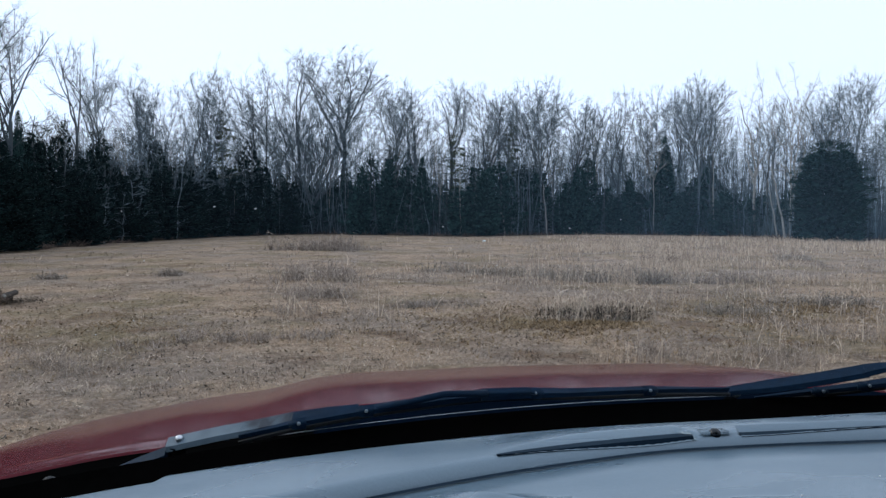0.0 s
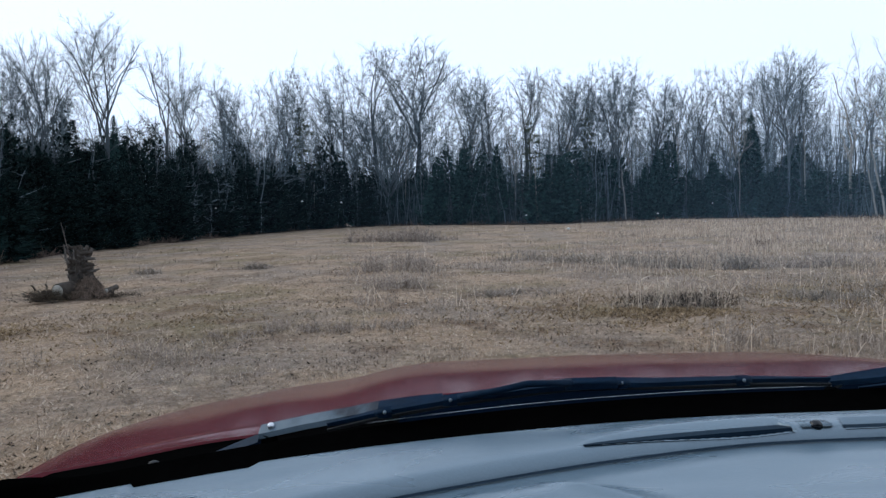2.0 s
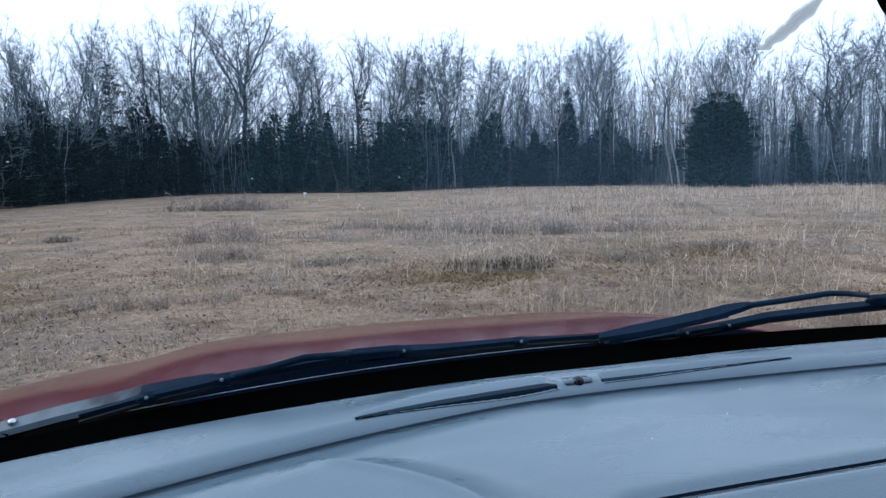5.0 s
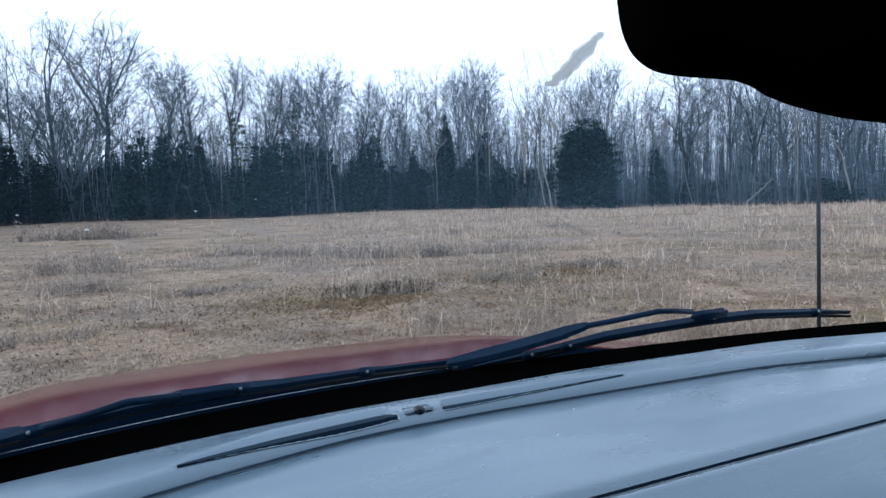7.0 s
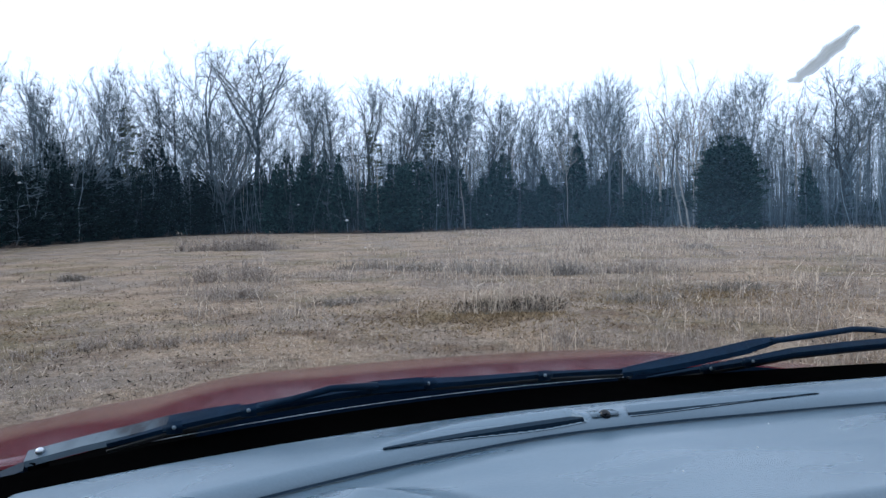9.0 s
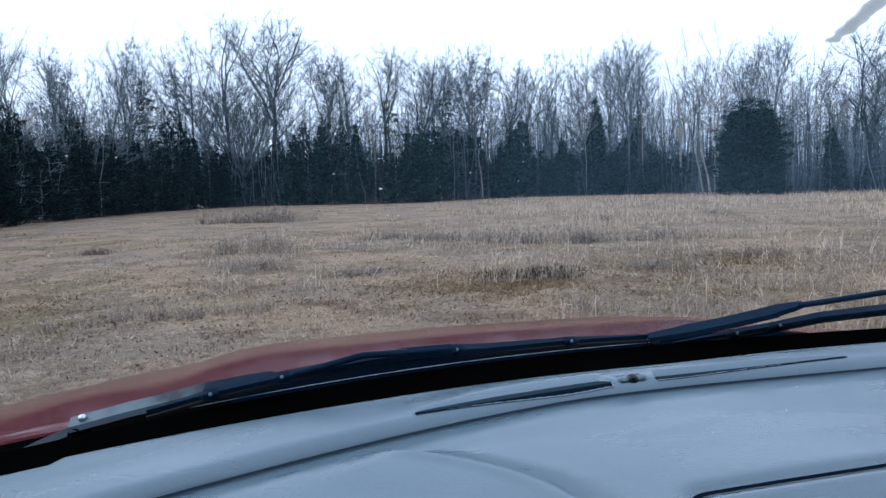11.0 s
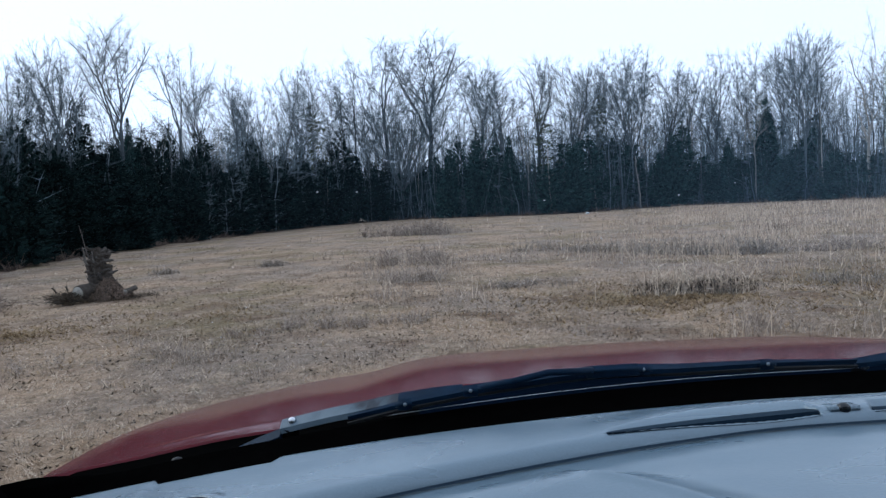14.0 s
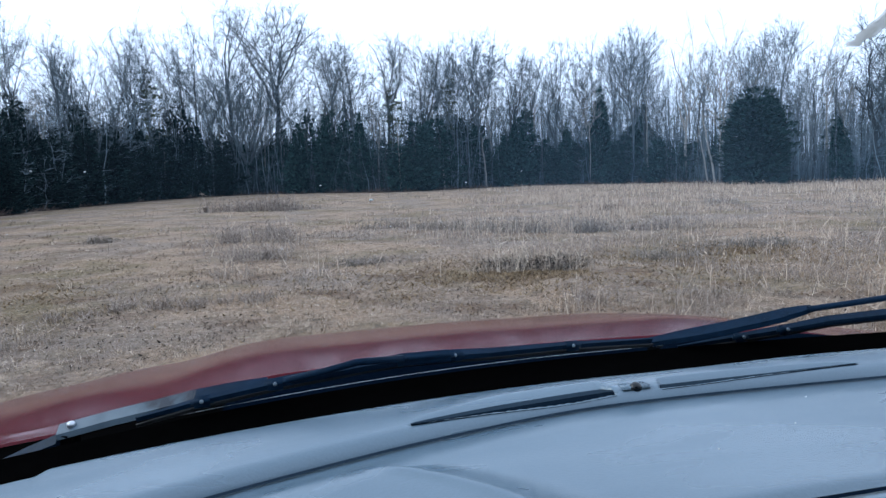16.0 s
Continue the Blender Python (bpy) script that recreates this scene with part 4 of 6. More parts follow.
v, f = plants(x, y, height(x, y) - 0.01, rng.uniform(0.04, 0.14, len(x)) * np.clip(0.4 + most, 0.5, 1.9), np.maximum(0.006, 0.0009 * r), np.abs(rng.normal(0.1, 0.55, len(x))), 5, rng)
tagged(mesh_ob("grass_tufts", np_mesh("grass_tufts", v, f), MAUVE, smooth=False), "grey-mauve weed tufts left standing in the mown field", "grass", kind="stuff")

x, y, r = scatter(26000, 3.4, 45, -56, 56, 1.5)
keep = patchy(x, y, 1.7, 8) + 0.8 * patchy(x, y, 5.3, 3) > 0.45
x, y, r = x[keep], y[keep], r[keep]
v, f = plants(x, y, height(x, y) - 0.01, rng.uniform(0.03, 0.09, len(x)), np.maximum(0.006, 0.0009 * r), np.abs(rng.normal(0.3, 0.6, len(x))), 5, rng)
tagged(mesh_ob("brown_tufts", np_mesh("brown_tufts", v, f), VINE, smooth=False), "low dark brown tufts of dead weeds in the mown field", "grass", kind="stuff")

x, y, r = scatter(9000, 4.5, 60, -50, 56, 1.2)
keep = weedy(x, y) + 0.5 * np.exp(-(((x - 4.5) / 4.0) ** 2) - ((y - 17) / 6.0) ** 2) - 0.5 * np.clip(-x / 8, 0, 1) > 0.72
x, y, r = x[keep], y[keep], r[keep]
v, f = plants(x, y, height(x, y), rng.uniform(0.12, 0.44, len(x)), np.maximum(0.007, 0.0013 * r), np.abs(rng.normal(0, 0.45, len(x))), 3, rng)
tagged(mesh_ob("dry_stalks", np_mesh("dry_stalks", v, f), STRAW, smooth=False), "single pale dry stalks among the weeds", "stalks", kind="stuff")


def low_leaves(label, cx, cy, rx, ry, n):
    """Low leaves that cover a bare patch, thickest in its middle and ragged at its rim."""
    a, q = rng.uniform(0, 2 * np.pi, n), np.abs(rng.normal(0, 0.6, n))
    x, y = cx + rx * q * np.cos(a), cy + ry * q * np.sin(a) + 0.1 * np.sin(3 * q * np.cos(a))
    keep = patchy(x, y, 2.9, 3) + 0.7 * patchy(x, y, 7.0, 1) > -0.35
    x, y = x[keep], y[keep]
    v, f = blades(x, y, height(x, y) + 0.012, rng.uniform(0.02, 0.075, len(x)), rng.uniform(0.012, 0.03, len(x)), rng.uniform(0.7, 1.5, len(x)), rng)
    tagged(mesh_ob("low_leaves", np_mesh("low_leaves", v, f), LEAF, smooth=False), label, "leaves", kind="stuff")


low_leaves("low brown-olive leaves covering a bare patch of the field", 1.9, 9.2, 3.0, 2.0, 12000)
low_leaves("low brown leaves on a bare patch beside the weeds", 5.6, 10.7, 2.6, 1.8, 10000)
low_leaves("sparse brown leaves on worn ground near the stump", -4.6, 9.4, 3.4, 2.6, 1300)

# brown leaves added to make the field darker towards the west
low_leaves("dark brown leaves spread over the field beside brush", -7.0, 8.2, 4.2, 2.6, 6000)

x, y, r = scatter(80000, 14, 62, 4, 58, 1.1)
keep = (patchy(x, y, 0.35, 1) + 0.7 * patchy(x, y, 1.1, 3) + 0.4 * patchy(x, y, 3.3, 6) > -0.1 + 1.1 * np.clip((27 - y) / 12, 0, 1)) & (np.degrees(np.arctan2(x, y)) > 11 + 5 * np.sin(y * 0.3))
x, y, r = x[keep], y[keep], r[keep]
v, f = blades(x, y, height(x, y), rng.uniform(0.12, 0.48, len(x)) * (0.75 + 0.35 * patchy(x, y, 0.9, 4)), np.maximum(0.007, 0.0007 * r), np.abs(rng.normal(0.05, 0.32, len(x))), rng)
tagged(mesh_ob("tall_grass", np_mesh("tall_grass", v, f), STRAW, smooth=False), "tall pale dead grass left uncut on the east of the field", "grass", kind="stuff")


def weed_clump(name, label, cx, cy, rx, ry, h, n, mat, dense=0.35):
    """A clump of dead weed: pale forked stalks over dark leaves, thickest at its foot, in several uneven bunches."""
    d = math.hypot(cx, cy)
    clump = tagged(new(name), label, "weeds", "weed clumps in the field")
    k = 9
    bx, by, bs, bt = rng.normal(0, 0.5, k), rng.normal(0, 0.5, k), rng.uniform(0.12, 0.45, k), rng.uniform(0.55, 1.25, k)

    def spread(m, most):
        i = rng.integers(0, k, m)
        return cx + rx * (bx[i] + most * rng.normal(0, 1, m) * bs[i]), cy + ry * (by[i] + most * rng.normal(0, 1, m) * bs[i]), bt[i]

    x, y, tall = spread(n, 1.0)
    v1, f1 = plants(x, y, height(x, y) - 0.01, h * tall * rng.uniform(0.25, 1.15, n) ** 1.3, np.full(n, max(0.009, 0.0013 * d) * (1.35 if mat is PALE_STRAW else 1.0)), np.abs(rng.normal(0, 0.5, n)), 3, rng)
    mesh_ob("stalks", np_mesh("stalks", v1, f1), mat, clump, smooth=False)
    m = int(n * (6.0 if dense > 0.5 else 1.6))
    x, y, tall = spread(m, 0.8)
    v2, f2 = blades(x, y, height(x, y) + rng.uniform(0, h * dense * (0.75 if dense > 0.5 else 1.0), m) * tall, rng.uniform(0.03, 0.13, m), np.full(m, max(0.009, 0.0011 * d)), rng.uniform(0.2, 1.4, m), rng)
    mesh_ob("leaves", np_mesh("leaves", v2, f2), DARK_WEED if dense > 0.5 else MAUVE if mat is MAUVE else WEED, clump, smooth=False)
    return clump


weed_clump("weed_clump", "dark brown clump of dead weed stalks in the field", 2.25, 9.5, 0.55, 0.22, 0.38, 300, STRAW, 0.62)
weed_clump("weed_clump", "dark brown clump of dead weed stalks in the field", 1.9, 9.5, 0.42, 0.2, 0.34, 200, STRAW, 0.62)
weed_clump("weed_clump", "pale dead weed stalks standing round a clump", 2.1, 9.45, 0.62, 0.26, 0.44, 140, PALE_STRAW)
weed_clump("weed_clump", "pale dead weed stalks standing round a clump", 1.75, 9.75, 0.45, 0.3, 0.40, 70, STRAW)
weed_clump("weed_clump", "low mauve-brown band of dead weeds far out", -5.8, 32.8, 2.2, 0.9, 0.66, 800, MAUVE)
weed_clump("weed_clump", "brownish clump of dead weeds", -3.0, 16.4, 1.0, 0.9, 0.46, 380, MAUVE)
weed_clump("weed_clump", "pale grey-brown clump of dead weeds", -2.5, 12.8, 0.5, 0.6, 0.30, 300, MAUVE)
weed_clump("weed_clump", "small dark clump of dead weeds", 0.1, 19.3, 0.6, 0.5, 0.32, 170, WEED)
weed_clump("weed_clump", "long brown row of dead weeds", 3.7, 15.8, 1.6, 0.7, 0.44, 520, WEED)
weed_clump("weed_clump", "pale straw stalks over a long row of weeds", 4.2, 15.6, 1.9, 0.8, 0.46, 80, PALE_STRAW)
weed_clump("weed_clump", "grey-brown bank of dead weeds", 1.9, 17.6, 1.4, 0.6, 0.34, 330, WEED)
weed_clump("weed_clump", "dark clump of dead weeds", 7.6, 23.4, 0.4, 0.5, 0.30, 130, VINE)
weed_clump("weed_clump", "dark clump of dead weeds", 12.4, 24.6, 0.6, 0.5, 0.28, 120, WEED)
weed_clump("weed_clump", "low greyish tuft of dead weeds", -2.6, 8.2, 0.42, 0.3, 0.17, 260, MAUVE)
weed_clump("weed_clump", "low greyish tuft of dead weeds", -1.6, 8.0, 0.3, 0.25, 0.13, 160, MAUVE)
weed_clump("weed_clump", "low greyish tuft of dead weeds", -3.4, 7.7, 0.3, 0.2, 0.10, 120, MAUVE)
weed_clump("weed_clump", "thin grey stalks of dead weeds near the car", 2.3, 7.2, 0.40, 0.3, 0.30, 150, MAUVE)
weed_clump("weed_clump", "thin grey stalks of dead weeds near the car", 3.3, 7.0, 0.65, 0.35, 0.22, 220, MAUVE)
weed_clump("weed_clump", "brown tuft of dead weeds", -7.1, 18.0, 0.4, 0.4, 0.2, 160, WEED)
weed_clump("weed_clump", "brown tuft of dead weeds", -9.7, 16.9, 0.45, 0.4, 0.2, 160, WEED)
weed_clump("weed_clump", "brown tuft of dead weeds", -0.3, 11.4, 0.6, 0.3, 0.11, 220, WEED)
weed_clump("weed_clump", "brown tuft of dead weeds", 4.3, 10.4, 0.75, 0.35, 0.25, 260, WEED)
weed_clump("weed_clump", "brown tuft of dead weeds", 6.5, 11.4, 0.65, 0.4, 0.24, 220, WEED)
weed_clump("weed_clump", "low grey bank of dead weeds", 7.0, 15.8, 1.3, 0.5, 0.28, 420, MAUVE)
for x, y, tall in ((2.1, 7.4, 0.33), (3.5, 7.1, 0.40), (1.55, 9.6, 0.42), (0.75, 9.3, 0.28)):
    stalk = tagged(new("weed_stalk"), "single tall pale weed stalk standing by itself", "weeds", "tall single stalks")
    t_ = Tubes()
    t_.tube([Vector((x, y, -0.01)), Vector((x - 0.008, y, tall * 0.5)), Vector((x + 0.006, y, tall))], [0.006, 0.005, 0.003], 5)
    for k in range(3):
        t_.spike(Vector((x, y, tall * (0.5 + 0.15 * k))), Vector((x + 0.04 * (-1) ** k, y, tall * (0.66 + 0.15 * k))), 0.003)
    mesh_ob("stem", t_.mesh("stem"), STRAW, stalk)


# ---- stump and brush on the west of the field ----
def stump_heap():
    """An upturned stump: knotted root stubs over a slim core, sticks, a cut log and a skirt of dry vines."""
    heap = tagged(new("stump_heap"), "uprooted stump heap with a pale cut log and vines", "stump")
    heap.matrix_basis = pose(-8.2, 11.95, 0.0, 0, 0, 35)
    r = random.Random(4)
    seg, rows = 18, 12
    v = []
    for k in range(rows):
        f = k / (rows - 1)
        rad = float(np.interp(f, (0, 0.2, 0.42, 0.6, 0.8, 1), (0.36, 0.25, 0.15, 0.10, 0.10, 0.06)))
        for s_ in range(seg):
            a = 2 * math.pi * s_ / seg
            q = rad * (1 + 0.30 * math.sin(3 * a + 5 * f) + 0.24 * math.sin(7 * a - 13 * f) + r.uniform(-0.25, 0.25))
            v.append((0.05 + q * math.cos(a) * 1.05 - 0.06 * f, q * math.sin(a) * 0.85, -0.03 + 0.98 * f + r.uniform(-0.05, 0.05)))
    faces = [(k * seg + s_, k * seg + (s_ + 1) % seg, (k + 1) * seg + (s_ + 1) % seg, (k + 1) * seg + s_) for k in range(rows - 1) for s_ in range(seg)]
    me = bpy.data.meshes.new("root_mass")
    me.from_pydata(v, [], faces + [tuple(range((rows - 1) * seg, rows * seg))])
    mesh_ob("root_mass", me, DEADWOOD, heap, smooth=False, label="dark weathered root mass")
    # knotted stubs that flare out round the top
    for _ in range(30):
        a, z = r.uniform(0, 6.28), r.uniform(0.45, 0.95)
        root, p = Tubes(), Vector((0.01 + 0.05 * math.cos(a), 0.05 * math.sin(a), z - 0.05))
        d = Vector((math.cos(a), math.sin(a), r.uniform(-0.5, 0.9))).normalized()
        pts = [p]
        for _ in range(3):
            d = (d + Vector((r.gauss(0, 0.35), r.gauss(0, 0.35), r.gauss(0.05, 0.3)))).normalized()
            pts.append(pts[-1] + d * r.uniform(0.055, 0.105))
        fat = r.uniform(0.022, 0.055)
        root.tube(pts, [fat, fat * 0.95, fat * 0.8, fat * 0.55], 6)
        mesh_ob("root", root.mesh("root"), GREY_ROOT if r.random() < 0.35 else DEADWOOD, heap)
    wisps = Tubes()
    for _ in range(40):
        a, z = r.uniform(0, 6.28), r.uniform(0.15, 0.95)
        pts = [Vector((0.16 * math.cos(a), 0.15 * math.sin(a), z))]
        d = Vector((math.cos(a), math.sin(a), r.uniform(-0.7, 0.9)))
        for _ in range(4):
            d = (d + Vector((r.gauss(0, 0.5), r.gauss(0, 0.5), r.gauss(0, 0.4)))).normalized()
            pts.append(pts[-1] + d * r.uniform(0.03, 0.075))
        wisps.tube(pts, [0.011, 0.009, 0.007, 0.005, 0.003], 4)
    mesh_ob("roots", wisps.mesh("roots"), GREY_ROOT, heap, label="tangled dry roots and vines")
    for lean, top, fat in ((-0.20, 1.42, 0.010), (-0.10, 1.02, 0.022), (-0.17, 0.86, 0.018), (-0.02, 0.92, 0.020), (-0.26, 0.78, 0.012)):
        rod = Tubes()
        x0 = r.uniform(-0.18, 0.0)
        rod.tube([Vector((x0, -0.10, 0.12)), Vector((x0 + lean * 0.35, -0.08, top * 0.55)), Vector((x0 + lean * 0.9, -0.06, top))], [fat * 1.3, fat, fat * 0.5], 6)
        if top > 1.2:
            rod.spike(Vector((x0 + lean * 0.7, -0.06, top * 0.85)), Vector((x0 + lean * 0.7 + 0.04, -0.06, top * 0.97)), 0.006)
        mesh_ob("branch", rod.mesh("branch"), GREY_ROOT, heap, label="bare branch sticking up")
    for p, q, rad in ((Vector((-0.38, -0.36, 0.19)), Vector((-0.10, -0.06, 0.22)), 0.13), (Vector((0.40, -0.28, 0.12)), Vector((0.60, 0.1, 0.15)), 0.05)):
        log = Tubes()
        log.tube([p, p.lerp(q, 0.3), p.lerp(q, 0.7), q], [rad, rad * 1.06, rad * 0.97, rad], 14)
        lg = mesh_ob("log", log.mesh("log"), DEADWOOD, heap, label="cut log")
        face = Tubes()
        d = (p - q).normalized()
        face.tube([p, p + d * 0.012], [rad * 0.9, rad * 0.88], 14)
        mesh_ob("cut_end", face.mesh("cut_end"), CUT, lg, label="pale sawn log end")
    n = 1500
    a, q = rng.uniform(0, 2 * np.pi, n), np.sqrt(rng.uniform(0.02, 1, n))
    x_, y_ = 0.12 + 0.36 * q * np.cos(a), 0.40 * q * np.sin(a) - 0.18
    v, f = plants(x_, y_, 0.40 * np.clip(1.0 - q, 0, 1), rng.uniform(0.03, 0.15, n), np.full(n, 0.009), rng.uniform(0, 1.4, n), 4, rng)
    mesh_ob("dead_vines", np_mesh("dead_vines", v, f), TAN_VINE, heap, smooth=False, label="light brown dead vines round the foot")
    n = 500
    x_, y_ = 0.45 + rng.normal(0, 0.28, n), -0.25 + rng.normal(0, 0.14, n)
    v, f = plants(x_, y_, 0 * x_, rng.uniform(0.03, 0.12, n), np.full(n, 0.010), rng.uniform(0.1, 1.2, n), 3, rng)
    mesh_ob("litter", np_mesh("litter", v, f), DARK_WEED, heap, smooth=False, label="dark dead leaves round the stump")
    return heap


stump_heap()


def brush_pile(label, cx, cy, size, seed, saplings, mat):
    """Dead brush heaped low, with a few thin stems standing in it."""
    pile = tagged(new("brush_pile"), label, "brush")
    ob, r = Tubes(), random.Random(seed)
    for _ in range(700):
        p = Vector((cx + r.gauss(0, size * 0.6), cy + r.gauss(0, size * 0.35), r.uniform(0, 0.15)))
        d = Vector((r.gauss(0, 0.7), r.gauss(0, 0.7), r.uniform(0.0, 0.7)))
        ob.spike(p, p + d * r.uniform(0.08, 0.28), 0.007)
    mesh_ob("twigs", ob.mesh("twigs"), mat, pile)
    for _ in range(4):
        t, p = Tubes(), Vector((cx + r.gauss(0, size * 0.4), cy + r.gauss(0, size * 0.2), r.uniform(0.10, 0.26)))
        e = p + Vector((r.uniform(-0.3, 0.3), r.gauss(0, 0.1), r.uniform(-0.03, 0.12)))
        t.tube([p, p.lerp(e, 0.5) + Vector((0, 0, 0.02)), e], [0.018, 0.015, 0.010], 5)
        t.spike(p.lerp(e, 0.6), p.lerp(e, 0.6) + Vector((0.02, 0, 0.12)), 0.008)
        mesh_ob("stick", t.mesh("stick"), DEADWOOD, pile)
    for _ in range(saplings):
        t, p, h = Tubes(), Vector((cx + r.gauss(0, size * 0.6), cy + r.gauss(0, size * 0.4), -0.02)), r.uniform(0.9, 2.2)
        e = p + Vector((r.gauss(0, 0.12), r.gauss(0, 0.12), h))
        t.tube([p, p.lerp(e, 0.5) + Vector((r.gauss(0, 0.02), 0, 0)), e], [0.006, 0.0045, 0.002], 5)
        for _ in range(6):
            q = p.lerp(e, r.uniform(0.3, 0.9))
            t.spike(q, q + Vector((r.gauss(0, 0.3), r.gauss(0, 0.3), 0.5)) * r.uniform(0.2, 0.5), 0.004)
        mesh_ob("sapling", t.mesh("sapling"), GREY_ROOT, pile)


brush_pile("low pile of brown brush with thin saplings", -9.8, 10.7, 0.55, 6, 9, VINE)
brush_pile("low heap of dark sticks beside the stump", -8.50, 11.42, 0.30, 7, 0, DARK_WEED)

# ---- car ----
car = tagged(new("car"), "parked red car seen from its driver's seat, bonnet dusty, grey dashboard", "car")
car.matrix_basis = pose(0.275, 0.742, 0, 0, 0, 8.5)


def eased(xs, ys, q, over=41):
    """A piecewise line with its corners rounded."""
    g = np.linspace(xs[0], xs[-1], 400)
    k = np.hanning(over)
    s = np.convolve(np.pad(np.interp(g, xs, ys), over // 2, mode="reflect", reflect_type="odd"), k / k.sum(), "valid")
    return np.interp(q, g, s)


SIDE = ((0, 0.2, 0.4, 0.5, 0.56, 0.62, 0.68, 0.74, 0.8, 0.86, 0.92, 1.0), (0, 0.0026, 0.0055, 0.0185, 0.036, 0.045, 0.0485, 0.056, 0.067, 0.0775, 0.0835, 0.1017))
LONG = ((-0.2, 0.25, 0.5, 0.8, 1.1, 1.35, 1.6), (1.218, 1.1935, 1.1739, 1.1213, 1.0605, 0.9498, 0.7))


def hood_z(x, y):
    return eased(*LONG, y, 81) - eased(*SIDE, np.abs(x), 71)


def rear_y(x):
    return 0.262 + 0.06 * np.clip(1 - (np.abs(x) / 0.62) ** 2, 0, 1)


def bonnet():
    xs, ys = np.linspace(-0.99, 0.99, 133), np.linspace(0, 1, 60)
    X, T_ = np.meshgrid(xs, ys**1.6)
    Y0 = rear_y(X)
    Y = Y0 + T_ * (1.27 - 0.14 * X**2 - Y0)
    rib = np.clip((np.abs(X) - 0.55) / 0.03, 0, 1) * np.clip((0.88 - np.abs(X)) / 0.03, 0, 1)
    Z = hood_z(X, Y) + 0.0008 * rib * np.exp(-(((Y - Y0 - 0.045) / 0.011) ** 2))
    lip = np.stack([X[0], Y[0] + 0.004, Z[0] - 0.03], -1)
    v = np.concatenate([lip, np.stack([X, Y, Z], -1).reshape(-1, 3)])
    return mesh_ob("bonnet", np_mesh("bonnet", v, grid_faces(61, 133)), RED, car, label="dusty dark red bonnet with raised middle")


bonnet()


def body_shell():
    """Sides and nose of the car below the bonnet, and the doors below the windows."""
    for sgn, name in ((-1, "side_panel"), (1, "side_panel")):
        ys = np.linspace(-2.6, 1.13, 80)
        top = np.where(ys > 0.262, hood_z(np.full(80, 0.99), ys), 1.12 - 0.07 * np.clip((ys + 0.6) / 0.3, 0, 1))
        rows = []
        for f in np.linspace(0, 1, 8):
            z = top * (1 - f) + 0.32 * f
            arch = np.minimum(np.hypot(ys - 0.72, z - 0.36), np.hypot(ys + 1.95, z - 0.36))
            rows.append(np.stack([sgn * (0.99 + 0.035 * np.sin(np.pi * f) - 0.10 * np.exp(-((arch / 0.36) ** 6))), ys, z], -1))
        mesh_ob(name, np_mesh(name, np.concatenate(rows), grid_faces(8, 80)), RED, car)
    xs = np.linspace(-0.99, 0.99, 41)
    rows = []
    for f in np.linspace(0, 1, 10):
        y = 1.27 - 0.14 * xs**2
        rows.append(np.stack([xs, y + 0.10 * np.sin(np.pi * f * 0.9), hood_z(xs, y) * (1 - f) + 0.30 * f], -1))
    mesh_ob("nose", np_mesh("nose", np.concatenate(rows), grid_faces(10, 41)), RED, car)
    for sx in (-0.86, 0.86):
        for sy in (0.72, -1.95):
            bm = bmesh.new()
            bmesh.ops.create_cone(bm, cap_ends=True, segments=28, radius1=0.35, radius2=0.35, depth=0.22, matrix=pose(sx, sy, 0.35, 0, 90, 0))
            bmesh.ops.bevel(bm, geom=[e for e in bm.edges if len(e.link_faces) == 2 and max(len(f.verts) for f in e.link_faces) > 4], offset=0.035, segments=3, affect="EDGES")
            wheel = part("wheel", bm, RUBBER, car, smooth=False)
            bm = bmesh.new()
            bmesh.ops.create_cone(bm, cap_ends=True, segments=28, radius1=0.22, radius2=0.2, depth=0.235, matrix=pose(sx, sy, 0.35, 0, 90, 0))
            part("rim", bm, CHROME, wheel, smooth=False)


body_shell()


def sag(x):
    """How far screen foot and dashboard drop towards the sides."""
    return np.where(np.asarray(x) < 0, 0.08, 0.01) * np.asarray(x) ** 2


def glass_z(x, y):
    return float_or(1.222 - sag(x) + (0.115 - 0.1 * x**2 - y) * 0.66)


def float_or(q):
    return float(q) if np.ndim(q) == 0 else q


def foot_y(x):
    return 0.115 - 0.1 * x**2


def windscreen():
    s, t = np.meshgrid(np.linspace(-1, 1, 61), np.linspace(0, 1, 31))
    X = s * (0.885 - 0.20 * t)
    Y = foot_y(X) - t * 0.66
    v = np.stack([X, Y, glass_z(X, Y)], -1).reshape(-1, 3)
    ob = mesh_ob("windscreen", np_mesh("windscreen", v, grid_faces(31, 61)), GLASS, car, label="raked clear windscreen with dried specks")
    ob.visible_shadow = False
    return ob


screen = windscreen()


